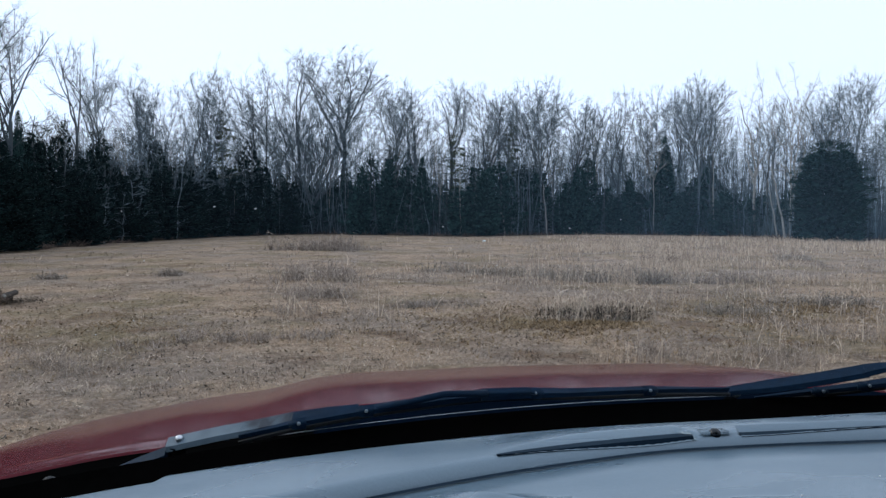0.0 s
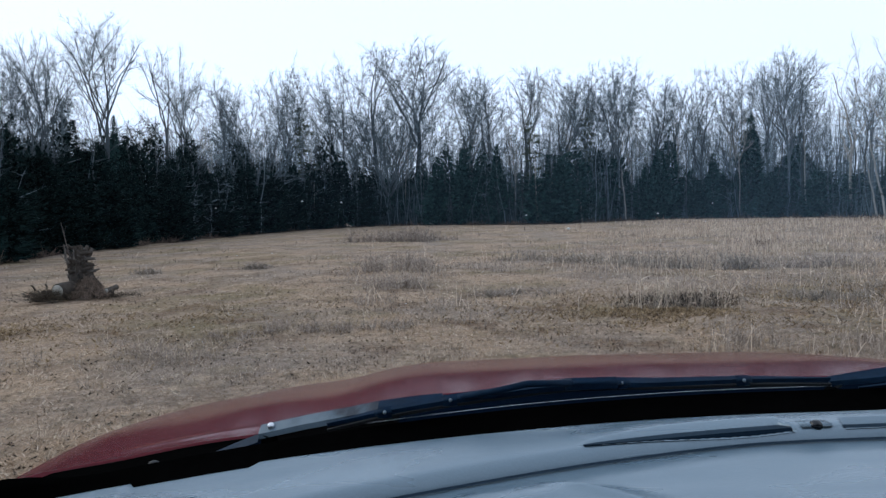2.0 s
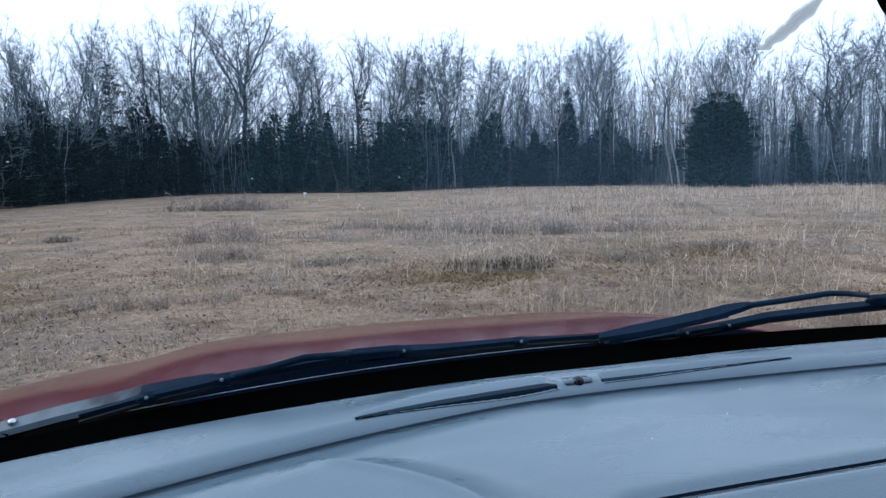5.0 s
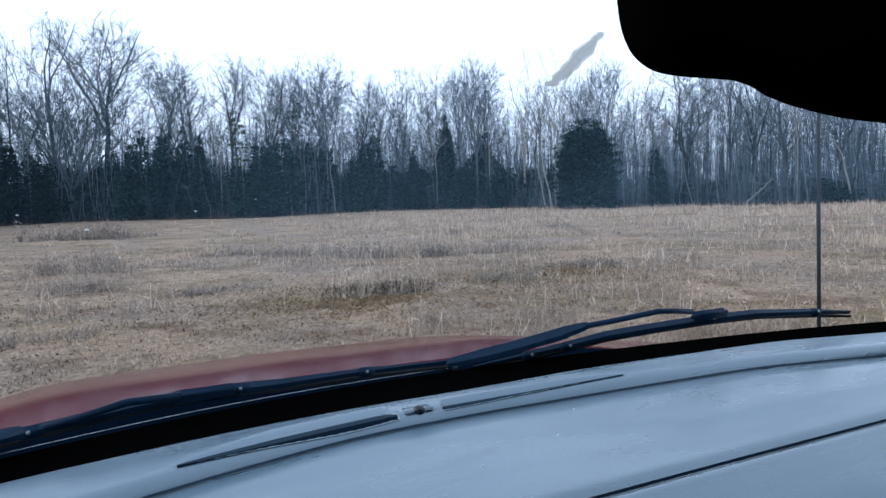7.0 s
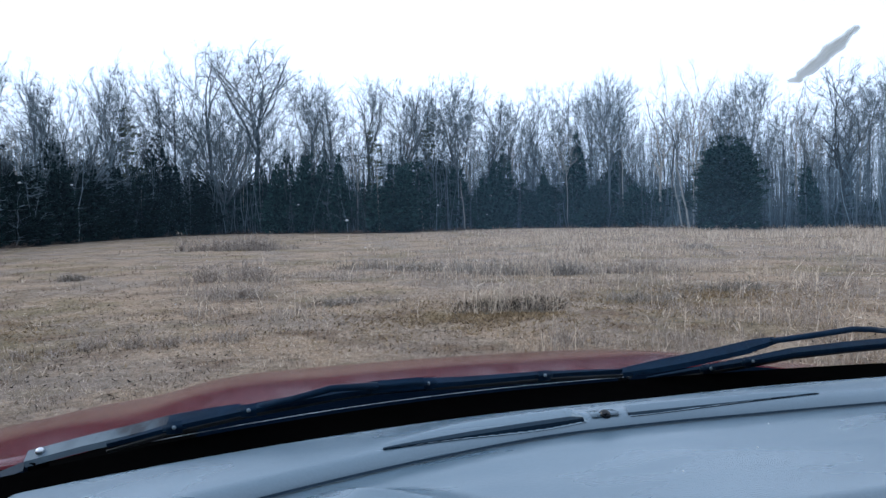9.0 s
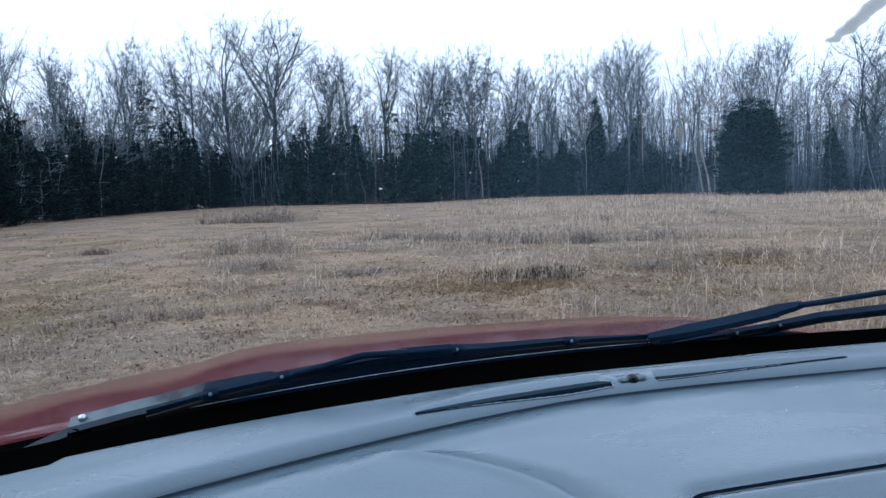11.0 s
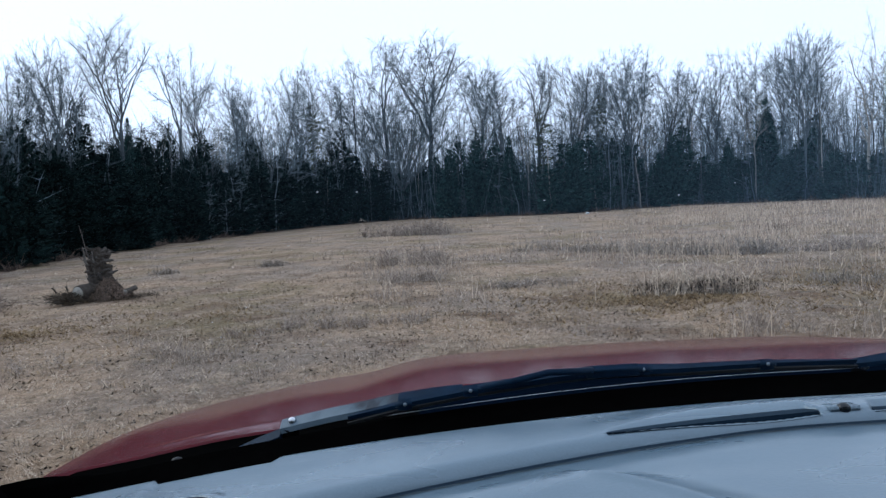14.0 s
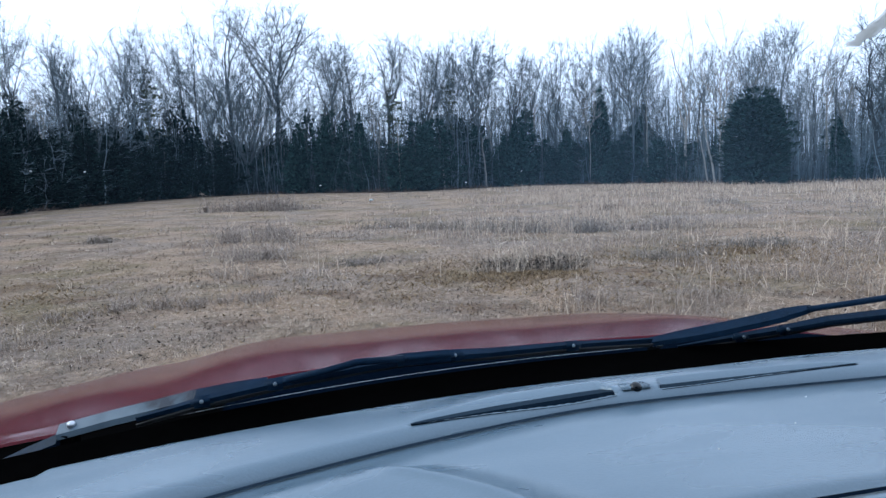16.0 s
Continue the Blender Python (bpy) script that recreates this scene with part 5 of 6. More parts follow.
def cowl():
    """Black panel between the windscreen's foot and the bonnet, and the black border inside the glass."""
    xs = np.linspace(-0.93, 0.93, 81)
    fy = foot_y(xs)
    fz = 1.222 - sag(xs)
    ry = rear_y(xs)
    hz = hood_z(xs, ry)
    rows = [np.stack([xs, fy + 0.002, fz - 0.012], -1), np.stack([xs, fy + 0.03, fz - 0.018], -1), np.stack([xs, ry - 0.006, hz - 0.002], -1), np.stack([xs, ry - 0.003, hz - 0.03], -1)]
    west = xs < -0.42
    mesh_ob("cowl", np_mesh("cowl", np.concatenate([q[west] for q in rows]), grid_faces(4, int(west.sum()))), PITCH, car, label="black plastic cowl panel")
    # the same panel eastwards, its blue-black colour painting in the sky's reflection
    east = xs > -0.445
    mesh_ob("cowl_cover", np_mesh("cowl_cover", np.concatenate([q[east] for q in rows]), grid_faces(4, int(east.sum()))), COWL_BLUE, car, label="blue-black east part of the cowl with reflected sky in its colour")
    front = dash_front(xs)
    low = arch_drop(xs, front)
    corner = 0.016 * smooth01((np.abs(xs) - 0.77) / 0.10) * (xs < 0)
    rows = [np.stack([xs, front + 0.001, dash_z(xs) - low - 0.001], -1), np.stack([xs, front + 0.03, dash_z(xs) - low - 0.02], -1), np.stack([xs, fy - 0.012, fz - 0.004 + 0.7 * corner], -1), np.stack([xs, fy - 0.004, fz + 0.001 + corner], -1)]
    mesh_ob("screen_border", np_mesh("screen_border", np.concatenate(rows), grid_faces(4, 81)), PITCH, car, label="matt black border at the windscreen's foot")
    m = np.abs(xs + 0.2) < 0.31
    pts = [Vector((x_, y_, z_)) for x_, y_, z_ in zip(xs[m], fy[m] + 0.001, fz[m] + 0.004)]
    t = Tubes()
    t.tube(pts, [0.0005] * len(pts), 4)
    mesh_ob("glass_edge", t.mesh("glass_edge"), CHROME, car, label="bright lower edge of the glass")


def dash_z(x):
    return float_or(1.228 - sag(x))


def dash_front(x):
    a = np.abs(x)
    notch = np.clip((a - 0.585) / 0.008, 0, 1) * np.clip((0.716 - a) / 0.008, 0, 1)
    line = eased((-0.95, -0.59, -0.50, -0.37, -0.245, -0.12, 0.07, 0.245, 0.425, 0.6, 0.76, 0.95), (-0.010, 0.024, 0.029, 0.032, 0.035, 0.036, 0.032, 0.040, 0.032, 0.025, -0.008, -0.043), x)
    return line - 0.003 - 0.013 * notch * (x < 0)


def crease_y(x):
    return eased((-0.9, -0.64, -0.46, -0.27, -0.09, 0.05, 0.30, 0.47, 0.61, 0.9), (-0.184, -0.146, -0.108, -0.071, -0.044, -0.043, -0.053, -0.062, -0.090, -0.150), x)


def arch_drop(x, y):
    """How far the ledge falls from its crown to its front edge."""
    c = crease_y(x) + 0.020
    f = dash_front(x)
    return 0.0060 * np.clip((y - c) / (f - c), 0, 1) ** 2 + 0.0015 * np.clip((y - f + 0.012) / 0.012, 0, 1) ** 2


VY = -0.112
SLOT_W = 0.040
SLOTS = ((-0.258, -0.036, -0.052, -0.035, 1.0), (0.012, 0.262, -0.034, -0.034, 0.6))


def slot_depth(u):
    return -0.020 * np.clip(1 - u, 0, 1) ** 1.2


def smooth01(q):
    q = np.clip(q, 0, 1)
    return q * q * (3 - 2 * q)


def dash_height(X, Y):
    Z = dash_z(X)
    # the demister ledge arches down to its front and rolls down to a crease
    crease = crease_y(X)
    d = crease - Y
    Z = Z - arch_drop(X, Y)
    roll = np.clip((d + 0.024) / 0.024, 0, 1)
    Z = Z - 0.0142 * roll**2.8 + 0.003 * smooth01((d - 0.004) / 0.04)
    # instrument hood: a sharp crest on its inner side, sweeping out over a hollow flank
    s = np.clip(Y + 0.261, -0.12, 0.14)
    crest = -0.197 - 0.28 * s - 3.9 * np.clip(s, 0, 1) ** 2
    off = X - crest
    hollow = np.clip(1 - np.sqrt(np.clip(off, 0, 1) ** 2 + 0.012**2) / 0.080, 0, 1) ** 2
    outer = smooth01((X + 0.84) / 0.16)
    Z = Z + np.where(off > 0, hollow, hollow.max() - 0.85 * smooth01(-off / 0.15)) * 0.017 * smooth01((d - 0.004) / 0.07) * outer + 0.0024 * np.exp(-((off / 0.009) ** 2)) * smooth01((d - 0.03) / 0.05)
    # falls away towards the seats
    Z = Z - 0.9 * np.clip(-0.36 - Y, 0, 1) ** 2 * 2.0
    # demister slots, deepest at their near lips
    for x0, x1, ya, yb, wide in SLOTS:
        f = (X - x0) / (x1 - x0)
        lip = ya + (yb - ya) * np.clip(f, 0, 1)
        taper = np.sqrt(np.clip((f if x0 < 0 else 1 - f) * 2.2, 0, 1)) * np.clip((f if x0 > 0 else 1 - f) * 25, 0, 1) * ((f > 0) & (f < 1))
        u = (Y - lip) / (SLOT_W * wide * np.maximum(taper, 0.02))
        Z = Z + taper * slot_depth(u) * (u > 0)
    # side vent recess
    e = np.hypot((X + 0.683) / 0.059, (Y - VY - 0.25 * (X + 0.683)) / 0.034)
    Z = Z - 0.018 * np.clip((1 - e) / 0.10, 0, 1) + 0.002 * np.exp(-(((e - 1.10) / 0.08) ** 2))
    # seam of the airbag lid
    corner = np.hypot(np.minimum(X + 0.082, 0), np.maximum(Y + 0.289, 0))
    lid = np.where((X < -0.082) & (Y > -0.289), corner - 0.025, np.maximum(-0.107 - X, Y + 0.264))
    Z = Z - 0.34 * np.clip(-0.004 - lid, 0, 0.3) * smooth01((-0.264 - Y) / 0.02) * (X > -0.107) * (X < 0.62)
    return Z - 0.0065 * np.exp(-((lid / 0.0080) ** 2)) * (X < 0.62)


def gap_on_dash(name, x, y, half, mat, label):
    """A narrow dark joint along a line on the dashboard."""
    tx, ty = np.gradient(x), np.gradient(y)
    k = np.hypot(tx, ty)
    nx_, ny_ = -ty / k * half, tx / k * half
    rows = [np.stack([x + k_ * nx_, y + k_ * ny_, dash_height(x + k_ * nx_, y + k_ * ny_) + 0.0016], -1) for k_ in (-1, -0.5, 0, 0.5, 1)]
    mesh_ob(name, np_mesh(name, np.concatenate(rows), grid_faces(5, len(x))), mat, car, label=label)


def dashboard():
    nx, ny = 620, 290
    xs = np.linspace(-0.90, 0.90, nx)
    along = np.concatenate([np.linspace(0, 0.30, 190), np.linspace(0.30, 1, 101)[1:]])
    X, T_ = np.meshgrid(xs, along)
    F_ = dash_front(X)
    Y = F_ + T_ * (-0.52 - F_)
    Z = dash_height(X, Y)
    v = np.stack([X, Y, Z], -1).reshape(-1, 3)
    top = mesh_ob("dashboard", np_mesh("dashboard", v, grid_faces(ny, nx)), DASH, car, label="blue-grey grained vinyl dashboard")
    back = []
    for yy, zz in ((-0.52, 1.18), (-0.54, 1.10), (-0.50, 0.95), (-0.30, 0.80)):
        back.append(np.stack([xs[::10], 0 * xs[::10] + yy, 0 * xs[::10] + zz - 0.03], -1))
    mesh_ob("dash_face", np_mesh("dash_face", np.concatenate(back), grid_faces(4, len(xs[::10]))), TRIM, car)
    # joints below the ledge and round the airbag lid
    x = np.linspace(-0.86, 0.86, 400)
    gap_on_dash("ledge_gap", x, crease_y(x) - 0.0008, 0.0016, LINE, "thin dark joint below the demister ledge")
    a = np.linspace(math.pi / 2, math.pi, 14)
    x = np.concatenate([np.linspace(0.62, -0.080, 60), -0.082 + 0.025 * np.cos(a), np.full(30, -0.107)])
    y = np.concatenate([np.full(60, -0.264), -0.289 + 0.025 * np.sin(a), np.linspace(-0.292, -0.45, 30)])
    gap_on_dash("lid_gap", x, y, 0.0027, SEAM, "dark joint round the airbag lid")
    # shade inside the demister slots, coloured in as a dark and a half-dark strip
    for x0, x1, ya, yb, wide in SLOTS:
        f = np.linspace(0.01, 0.99, 40)
        g = f if x0 < 0 else 1 - f
        tp = np.sqrt(np.clip(g * 2.2, 0.0, 1)) * np.clip((1 - g) * 25, 0, 1)
        xx, lip = x0 + (x1 - x0) * f, ya + (yb - ya) * f
        def row(u):
            yy = lip + u * SLOT_W * wide * tp
            return np.stack([xx, yy, dash_height(xx, yy) + 0.0008], -1)

        near_lip = np.stack([xx, lip - 0.0024, dash_height(xx, lip - 0.0026) + 0.0014], -1)
        slot = mesh_ob("demister_slot", np_mesh("demister_slot", np.concatenate([near_lip] + [row(u) for u in (0.20, 0.36, 0.49)]), grid_faces(4, 40)), SLOT_SHADE, car, label="demister slot with its inner shade coloured dark")
        mesh_ob("slot_wall", np_mesh("slot_wall", np.concatenate([row(u) for u in (0.49, 0.53, 0.57, 0.62)]), grid_faces(4, 40)), SLOT_HALF_SHADE, slot)
    # vent slats and ring
    ring = Tubes()
    pts = []
    VENT_Z = dash_z(-0.683)
    for k in range(41):
        a = 2 * math.pi * k / 40
        x_, y_ = -0.683 + 0.060 * math.cos(a), VY + 0.035 * math.sin(a) + 0.25 * 0.060 * math.cos(a)
        pts.append(Vector((x_, y_, dash_z(x_) - float(arch_drop(x_, y_)) + 0.0005)))
    ring.tube(pts, [0.0013] * 41, 6)
    vent = mesh_ob("side_vent", ring.mesh("side_vent"), DASH, car, label="oval side demister vent")
    for k in range(8):
        y_ = VY + 0.0078 * (k - 3.5)
        half = 0.057 * math.sqrt(max(0.0, 1 - ((y_ - VY) / 0.0335) ** 2))
        bm = bmesh.new()
        bmesh.ops.create_cube(bm, size=1, matrix=pose(-0.683, y_, VENT_Z - 0.0085, 24, -6.2, 14) @ Matrix.Diagonal((2 * half, 0.0014, 0.006, 1)))
        part("slat", bm, TRIM, vent)
    # black disc that stands in for the shade down in the vent
    v = [(-0.683, VY, VENT_Z - 0.0150)] + [(-0.683 + 0.056 * math.cos(a), VY + 0.032 * math.sin(a) + 0.014 * math.cos(a), dash_z(-0.683 + 0.056 * math.cos(a)) - 0.0150) for a in np.linspace(0, 2 * math.pi, 33)[:-1]]
    mesh_ob("vent_throat", np_mesh("vent_throat", v, [(0, k + 1, (k + 1) % 32 + 1) for k in range(32)]), PITCH, vent)
    # light sensor in the middle
    bm = bmesh.new()
    bmesh.ops.create_uvsphere(bm, u_segments=20, v_segments=10, radius=1, matrix=Matrix.Translation((-0.013, -0.030, dash_z(0) - 0.002)) @ Matrix.Diagonal((0.0066, 0.006, 0.0062, 1)))
    part("light_sensor", bm, DOME, car, "small black domed light sensor")
    bm = bmesh.new()
    bmesh.ops.create_cube(bm, size=1, matrix=Matrix.Translation((-0.013, -0.025, dash_z(0) - 0.0022)) @ pose(0, 0, 0, -2, 0, 0) @ Matrix.Diagonal((0.036, 0.019, 0.005, 1)))
    bmesh.ops.bevel(bm, geom=bm.edges[:], offset=0.0025, segments=2, affect="EDGES")
    part("sensor_plate", bm, DASH, car)
    return top


dashboard()
cowl()


def pillars():
    glass = [(-0.885, 0.06, 1.10), (-0.868, 0.012, 1.17), (-0.866, -0.03, 1.208), (-0.86, -0.075, 1.24), (-0.85, -0.122, 1.273), (-0.832, -0.184, 1.319), (-0.797, -0.259, 1.376), (-0.765, -0.34, 1.43), (-0.72, -0.45, 1.51), (-0.68, -0.56, 1.59), (-0.655, -0.64, 1.655)]
    k_ = np.linspace(0, len(glass) - 1, 60)
    glass = np.stack([eased(range(len(glass)), [g[i] for g in glass], k_) for i in range(3)], -1).tolist()
    across = [(-0.03, 0.01, 0.03), (0.0, 0.0, 0.0), (0.005, -0.008, -0.010), (0.012, -0.014, -0.014)]
    face = [(0.012, -0.014, -0.014), (0.020, -0.028, -0.024), (0.018, -0.06, -0.04), (-0.004, -0.115, -0.055), (-0.05, -0.19, -0.07), (-0.09, -0.26, -0.08)]
    for sgn in (-1, 1):
        for name, prof, mat, lab in (("pillar_seal", across, PITCH, "black windscreen edge seal"), ("pillar_trim", face, TRIM, "grey windscreen pillar trim")):
            v = [(sgn * -(g[0] + p[0]), g[1] + p[1], g[2] + p[2]) for g in glass for p in prof]
            mesh_ob(name, np_mesh(name, v, grid_faces(len(glass), len(prof))), mat, car, label=lab)


pillars()


def cabin():
    """Roof lining, doors, floor and rear wall that close the cabin."""
    xs = np.linspace(-0.70, 0.70, 15)
    rows = [np.stack([xs, 0 * xs + yy, zz - 0.05 * (xs / 0.7) ** 2], -1) for yy, zz in ((-0.56, 1.66), (-0.64, 1.70), (-1.2, 1.74), (-1.9, 1.74), (-2.5, 1.68))]
    mesh_ob("roof_lining", np_mesh("roof_lining", np.concatenate(rows), grid_faces(5, 15)), CLOTH, car, label="pale grey cloth roof lining")
    rows = [np.stack([xs * 1.05, 0 * xs + yy, zz - 0.05 * (xs / 0.7) ** 2], -1) for yy, zz in ((-0.54, 1.675), (-0.66, 1.73), (-1.2, 1.79), (-1.9, 1.79), (-2.55, 1.72))]
    mesh_ob("roof", np_mesh("roof", np.concatenate(rows), grid_faces(5, 15)), RED, car)
    for sgn in (-1, 1):
        v = [(sgn * 0.93, -0.05, 0.4), (sgn * 0.93, -2.5, 0.4), (sgn * 0.92, -2.5, 1.13), (sgn * 0.92, -0.25, 1.13), (sgn * 0.90, -0.05, 1.10)]
        me = bpy.data.meshes.new("door_lining")
        me.from_pydata(v, [], [(0, 1, 2, 3, 4)])
        mesh_ob("door_lining", me, TRIM, car, smooth=False)
        v = [(sgn * 0.92, -0.30, 1.13), (sgn * 0.92, -2.5, 1.13), (sgn * 0.72, -2.4, 1.64), (sgn * 0.72, -0.72, 1.64)]
        me = bpy.data.meshes.new("side_window")
        me.from_pydata(v, [], [(0, 1, 2, 3)])
        win = mesh_ob("side_window", me, PANE, car, smooth=False)
        win.visible_shadow = False
    for name, v in (("rear_wall", [(-0.95, -2.5, 0.4), (0.95, -2.5, 0.4), (0.72, -2.42, 1.70), (-0.72, -2.42, 1.70)]), ("cabin_floor", [(-0.95, 0.3, 0.42), (0.95, 0.3, 0.42), (0.95, -2.5, 0.42), (-0.95, -2.5, 0.42)])):
        me = bpy.data.meshes.new(name)
        me.from_pydata(v, [], [(0, 1, 2, 3)])
        mesh_ob(name, me, BLACK, car, smooth=False)


cabin()


def on_screen(x, y, off):
    return Vector((x, y, glass_z(x, y) + off))


def bar(pts, widths, thick, up=(0, 0.55, 0.835)):
    """A flat bar along points; up is the way its broad face looks."""
    v = []
    for k, p in enumerate(pts):
        d = (pts[min(k + 1, len(pts) - 1)] - pts[max(k - 1, 0)]).normalized()
        s = d.cross(Vector(up)).normalized() * widths[k] / 2
        n_ = s.cross(d).normalized() * thick / 2
        v += [p - s - n_ * 0.6, p - s * 0.7 + n_, p + s * 0.7 + n_, p + s - n_ * 0.6]
    f = [(4 * k + i, 4 * k + (i + 1) % 4, 4 * k + 4 + (i + 1) % 4, 4 * k + 4 + i) for k in range(len(pts) - 1) for i in range(4)]
    f += [(0, 1, 2, 3), tuple(range(len(v) - 4, len(v)))]
    return v, f


def flat_bar(name, pts, widths, thick, mat, parent, label="", up=(0, -0.5, 0.866)):
    v, f = bar(pts, widths, thick, up)
    me = bpy.data.meshes.new(name)
    me.from_pydata([tuple(q) for q in v], [], f)
    return mesh_ob(name, me, mat, parent, smooth=False, label=label)


def wiper(nut, tail, arm, tip, rod, blade, clip_at, mat, lab):
    """One wiper: spindle, arm with its foot and tip, hooked rod, and blade with its frame."""
    drop = Vector((0, 0, -0.005 if tail else 0.0))
    t = Tubes()
    t.tube([nut + Vector((0, 0.004, -0.018)), nut + Vector((0, 0, -0.004))], [0.010, 0.010], 10)
    w = mesh_ob("wiper", t.mesh("wiper"), PITCH, car, label="black windscreen wiper at rest")
    bm = bmesh.new()
    bmesh.ops.create_uvsphere(bm, u_segments=14, v_segments=8, radius=1, matrix=Matrix.Translation(nut + Vector((0.004, -0.004, 0.004))) @ Matrix.Diagonal((0.0048, 0.0045, 0.0045, 1)))
    part("spindle_cap", bm, CHROME, w, "worn steel spindle nut")
    if tail:
        flat_bar("arm_foot", tail, [0.003, 0.012, 0.018, 0.020][-len(tail):], 0.008, WIPER, w, "dark arm foot")
    flat_bar("arm", [p + Vector((0, 0, -0.001)) for p in arm], [0.022 if tail else 0.013] + [0.022] * (len(arm) - 1), 0.007, mat, w, lab)
    flat_bar("arm_tip", [p + Vector((0, 0, -0.001)) for p in tip], [0.0215] + [0.016] * (len(tip) - 2) + [0.009], 0.007, WIPER, w)
    t = Tubes()
    t.tube([p + drop for p in rod], [0.0042] * len(rod), 6)
    mesh_ob("rod", t.mesh("rod"), WIPER, w)
    k_ = len(blade) - 1
    flat_bar("blade_frame", [p + Vector((0, 0.002, 0.007)) for p in blade], [0.002 + 0.013 * math.sin(math.pi * k / k_) ** 0.7 for k in range(k_ + 1)], 0.007, WIPER, w)
    flat_bar("rubber", [p + Vector((0, 0, 0.001)) for p in blade], [0.002] + [0.005] * (k_ - 1) + [0.002], 0.005, BLACK, w)
    for k in (1, 2, k_ // 2 + 1, k_ - 1):
        bm = bmesh.new()
        bmesh.ops.create_cube(bm, size=1, matrix=Matrix.Translation(blade[k] + Vector((0, 0.0, 0.006))) @ pose(0, 0, 0, -30, 0, 0) @ Matrix.Diagonal((0.024, 0.012, 0.013, 1)))
        bmesh.ops.bevel(bm, geom=bm.edges[:], offset=0.004, segments=2, affect="EDGES")
        claw = part("claw", bm, WIPER, w)
        bm = bmesh.new()
        bmesh.ops.create_uvsphere(bm, u_segments=8, v_segments=6, radius=0.0022, matrix=Matrix.Translation(blade[k] + Vector((0, -0.006, 0.008))))
        part("rivet", bm, WORN, claw)
    bm = bmesh.new()
    bmesh.ops.create_cube(bm, size=1, matrix=Matrix.Translation(clip_at + drop) @ pose(0, 0, 0, -30, 0, 0) @ Matrix.Diagonal((0.07, 0.014, 0.014, 1)))
    bmesh.ops.bevel(bm, geom=bm.edges[:], offset=0.005, segments=2, affect="EDGES")
    part("clip", bm, WIPER, w, "black blade clip")
    return w


A = on_screen
V3 = Vector
wiper(V3((-0.602, 0.142, 1.191)), [V3((-0.735, 0.157, 1.128)), V3((-0.690, 0.152, 1.147)), V3((-0.645, 0.147, 1.165)), V3((-0.612, 0.140, 1.178))],
      [V3((-0.612, 0.144, 1.188)), V3((-0.551, 0.13, 1.203)), V3((-0.506, 0.118, 1.213)), V3((-0.463, 0.108, 1.223))], [V3((-0.466, 0.109, 1.2225)), V3((-0.421, 0.10, 1.231)), V3((-0.387, 0.095, 1.236))],
      [V3((-0.387, 0.095, 1.236)), A(-0.331, 0.066, 0.014), A(-0.292, 0.058, 0.015), A(-0.24, 0.068, 0.014)],
      [A(-0.523, 0.095, 0.004), A(-0.455, 0.086, 0.005), A(-0.379, 0.083, 0.006), A(-0.283, 0.081, 0.006), A(-0.239, 0.082, 0.006), A(-0.177, 0.092, 0.006), A(-0.131, 0.099, 0.005), A(-0.024, 0.106, 0.005), A(0.09, 0.112, 0.004)],
      A(-0.215, 0.079, 0.015), HALF_WORN, "grey wiper arm with its dark paint half worn off")
wiper(V3((0.104, 0.13, 1.220)), [], [V3((0.096, 0.127, 1.230)), V3((0.146, 0.11, 1.240)), V3((0.181, 0.095, 1.248)), V3((0.215, 0.08, 1.257)), V3((0.247, 0.066, 1.266))],
      [V3((0.245, 0.067, 1.266)), V3((0.262, 0.058, 1.271)), V3((0.275, 0.053, 1.274))],
      [V3((0.268, 0.050, 1.273)), V3((0.316, 0.037, 1.279)), V3((0.366, 0.020, 1.287)), V3((0.394, 0.020, 1.285)), V3((0.434, 0.025, 1.279))],
      [V3((0.145, 0.140, 1.206)), V3((0.217, 0.109, 1.222)), V3((0.268, 0.090, 1.232)), V3((0.318, 0.069, 1.244)), V3((0.392, 0.050, 1.251)), V3((0.48, 0.034, 1.256)), V3((0.56, 0.023, 1.257)), V3((0.683, 0.015, 1.248)), V3((0.768, 0.014, 1.238))],
      V3((0.475, 0.031, 1.270)), WIPER, "broad dark wiper arm")


def peg(x, y, z):
    bm = bmesh.new()
    bmesh.ops.create_uvsphere(bm, u_segments=14, v_segments=8, radius=1, matrix=Matrix.Translation((x, y, z)) @ Matrix.Diagonal((0.007, 0.005, 0.004, 1)))
    part("washer_peg", bm, BLACK, car, "small black plastic peg on the cowl")


peg(-0.735, 0.12, 1.160)


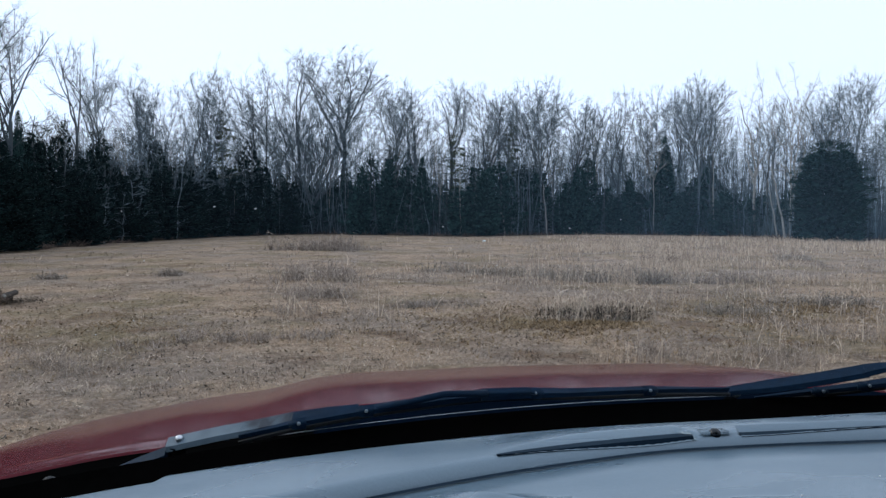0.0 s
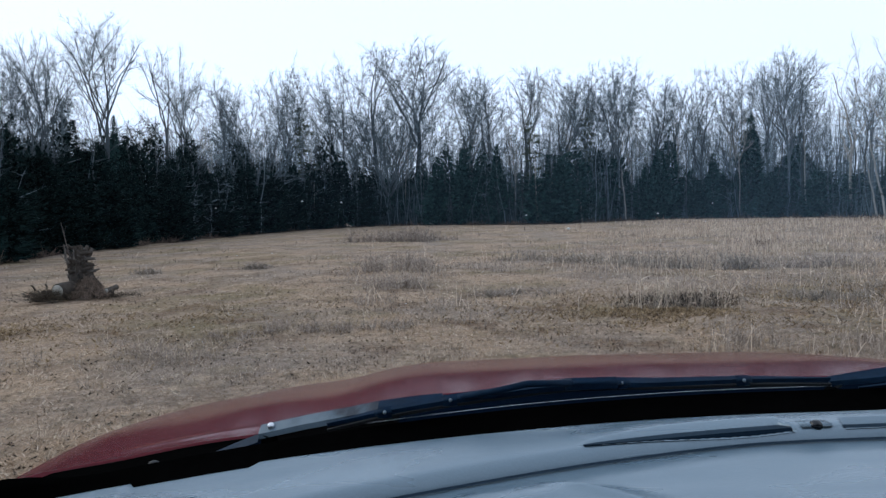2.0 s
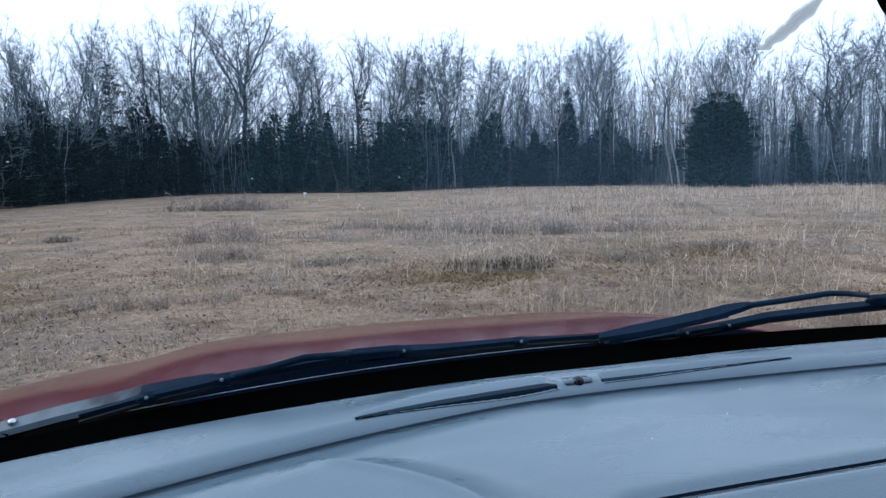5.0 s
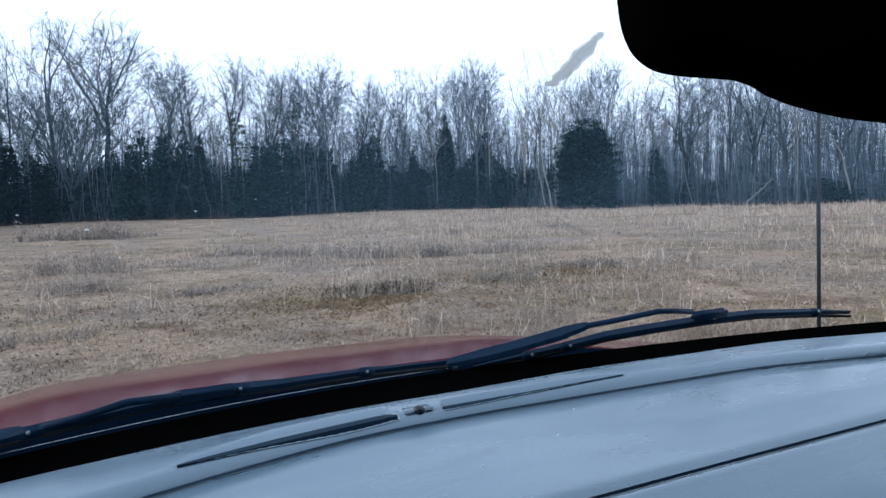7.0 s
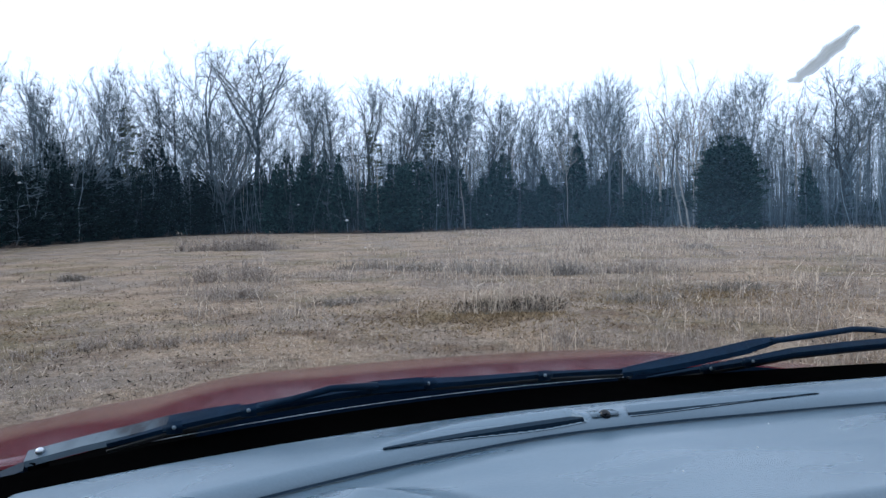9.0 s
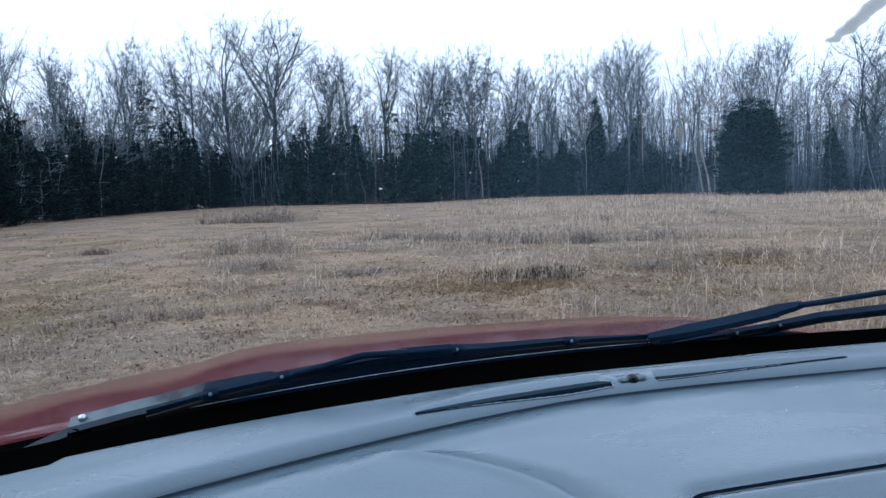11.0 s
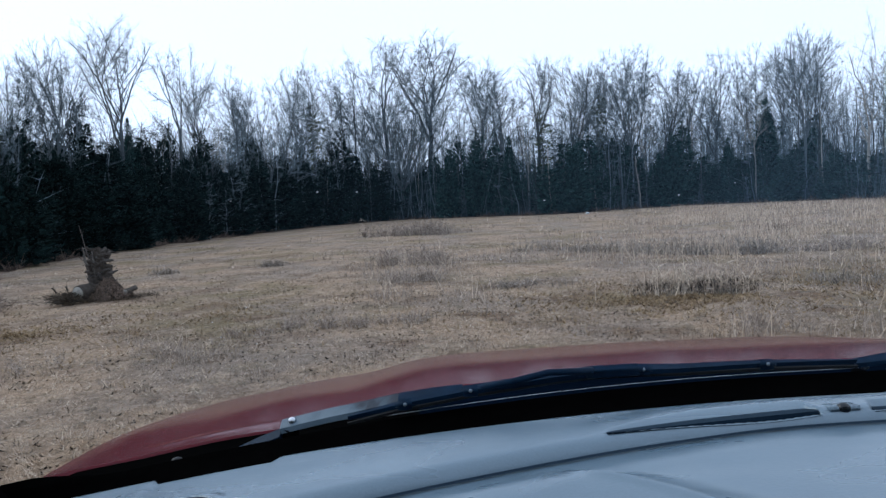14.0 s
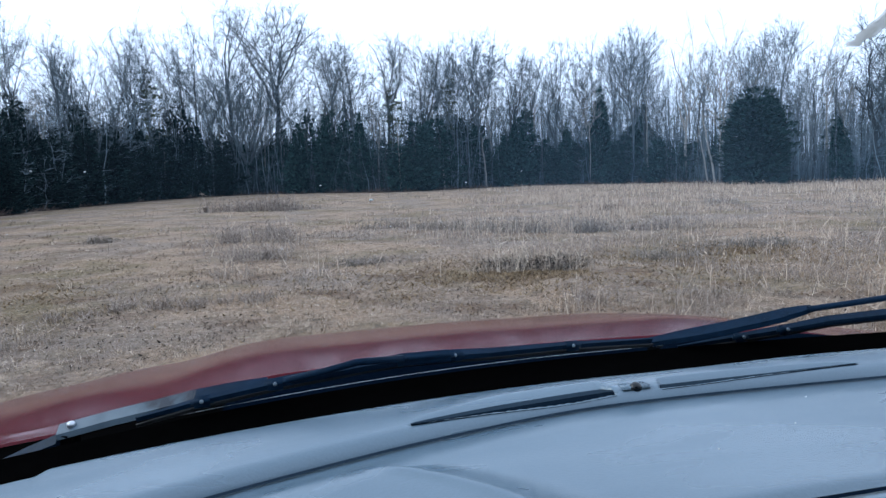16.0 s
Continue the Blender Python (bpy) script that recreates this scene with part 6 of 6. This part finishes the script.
def mirror():
    """Black rear-view mirror hung from the top of the windscreen."""
    low = [(-0.090, 1.536), (-0.089, 1.528), (-0.0865, 1.520), (-0.081, 1.512), (-0.070, 1.5065), (-0.056, 1.505), (-0.036, 1.505), (-0.017, 1.5048), (-0.006, 1.5025), (0.004, 1.498), (0.023, 1.4938), (0.045, 1.4905), (0.068, 1.488), (0.106, 1.486), (0.15, 1.487), (0.165, 1.50)]
    k_ = np.linspace(0, len(low) - 1, 76)
    out = list(zip(eased(range(len(low)), [p[0] for p in low], k_), eased(range(len(low)), [p[1] for p in low], k_)))
    out += [(0.168, 1.53), (0.16, 1.56), (0.12, 1.572), (-0.05, 1.574), (-0.078, 1.568), (-0.088, 1.554)]
    bm = bmesh.new()
    face = bm.faces.new([bm.verts.new((x_, -0.44, z_)) for x_, z_ in out])
    ext = bmesh.ops.extrude_face_region(bm, geom=[face])
    bmesh.ops.translate(bm, vec=(0, -0.03, 0), verts=[g for g in ext["geom"] if isinstance(g, bmesh.types.BMVert)])
    bmesh.ops.bevel(bm, geom=[e for e in bm.edges if abs(e.verts[0].co.y - e.verts[1].co.y) < 0.001], offset=0.002, segments=2, affect="EDGES")
    m = part("rear_view_mirror", bm, PITCH, car, "black rear-view mirror")
    t = Tubes()
    t.tube([Vector((0.03, -0.41, 1.55)), Vector((0.03, -0.405, 1.60)), Vector((0.03, -0.43, 1.58))], [0.012, 0.012, 0.014], 10)
    mesh_ob("stalk", t.mesh("stalk"), PITCH, m)


mirror()

t_ = Tubes()
t_.tube([Vector((0.955, 0.20, 1.09)), Vector((0.954, 0.20, 1.16))], [0.013, 0.010], 10)
t_.tube([Vector((0.954, 0.20, 1.16)), Vector((0.948, 0.20, 1.40)), Vector((0.940, 0.20, 1.85))], [0.0042, 0.0040, 0.0034], 6)
mesh_ob("aerial", t_.mesh("aerial"), BLACK, car, label="thin black whip aerial on the wing")


def smear():
    """Dried streak on the top of the windscreen."""
    r = random.Random(2)
    line = []
    for k in range(25):
        f = k / 24
        line.append((-0.0535 + 0.011 * f + 0.001 * math.sin(5 * f), -0.338 - 0.036 * f, 0.0062 * math.sqrt(math.sin(math.pi * (0.10 + 0.84 * f))) + r.uniform(-0.0018, 0.0012)))
    v = []
    for x_, y_, w in line:
        for s in (-1, 1):
            p = on_screen(x_ + s * w, y_, -0.003)
            v += [tuple(p), tuple(p - Vector((0, 0.0006, 0.001)))]
    f = [(4 * k, 4 * k + 2, 4 * k + 6, 4 * k + 4) for k in range(24)] + [(4 * k + 1, 4 * k + 5, 4 * k + 7, 4 * k + 3) for k in range(24)]
    mesh_ob("dried_smear", np_mesh("dried_smear", v, f), DIRT, screen, label="dried grey smear on the glass")


smear()


def specks():
    r = random.Random(12)
    spots = [(-0.308, -0.234, 0.0012), (-0.340, -0.254, 0.0006), (-0.248, -0.240, 0.0008), (-0.478, -0.297, 0.0006), (-0.456, -0.291, 0.0007)]
    spots += [(r.uniform(-0.6, 0.05), r.uniform(-0.36, -0.12), r.uniform(0.0003, 0.0005)) for _ in range(22)]
    for x_, y_, s in spots:
        bm = bmesh.new()
        bmesh.ops.create_icosphere(bm, subdivisions=1, radius=1, matrix=Matrix.Translation(on_screen(x_, y_, 0.001)) @ Matrix.Diagonal((s * r.uniform(0.9, 1.6), s, s * 0.6, 1)))
        part("speck", bm, SPECK, screen)
    for x_, y_ in ((0.141, -0.093), (0.08, -0.15), (-0.02, -0.18), (0.26, -0.285), (0.12, -0.286)):
        bm = bmesh.new()
        bmesh.ops.create_icosphere(bm, subdivisions=1, radius=0.0008, matrix=Matrix.Translation((x_, y_, dash_z(x_) - 0.008)))
        part("speck", bm, SPECK, car)


specks()
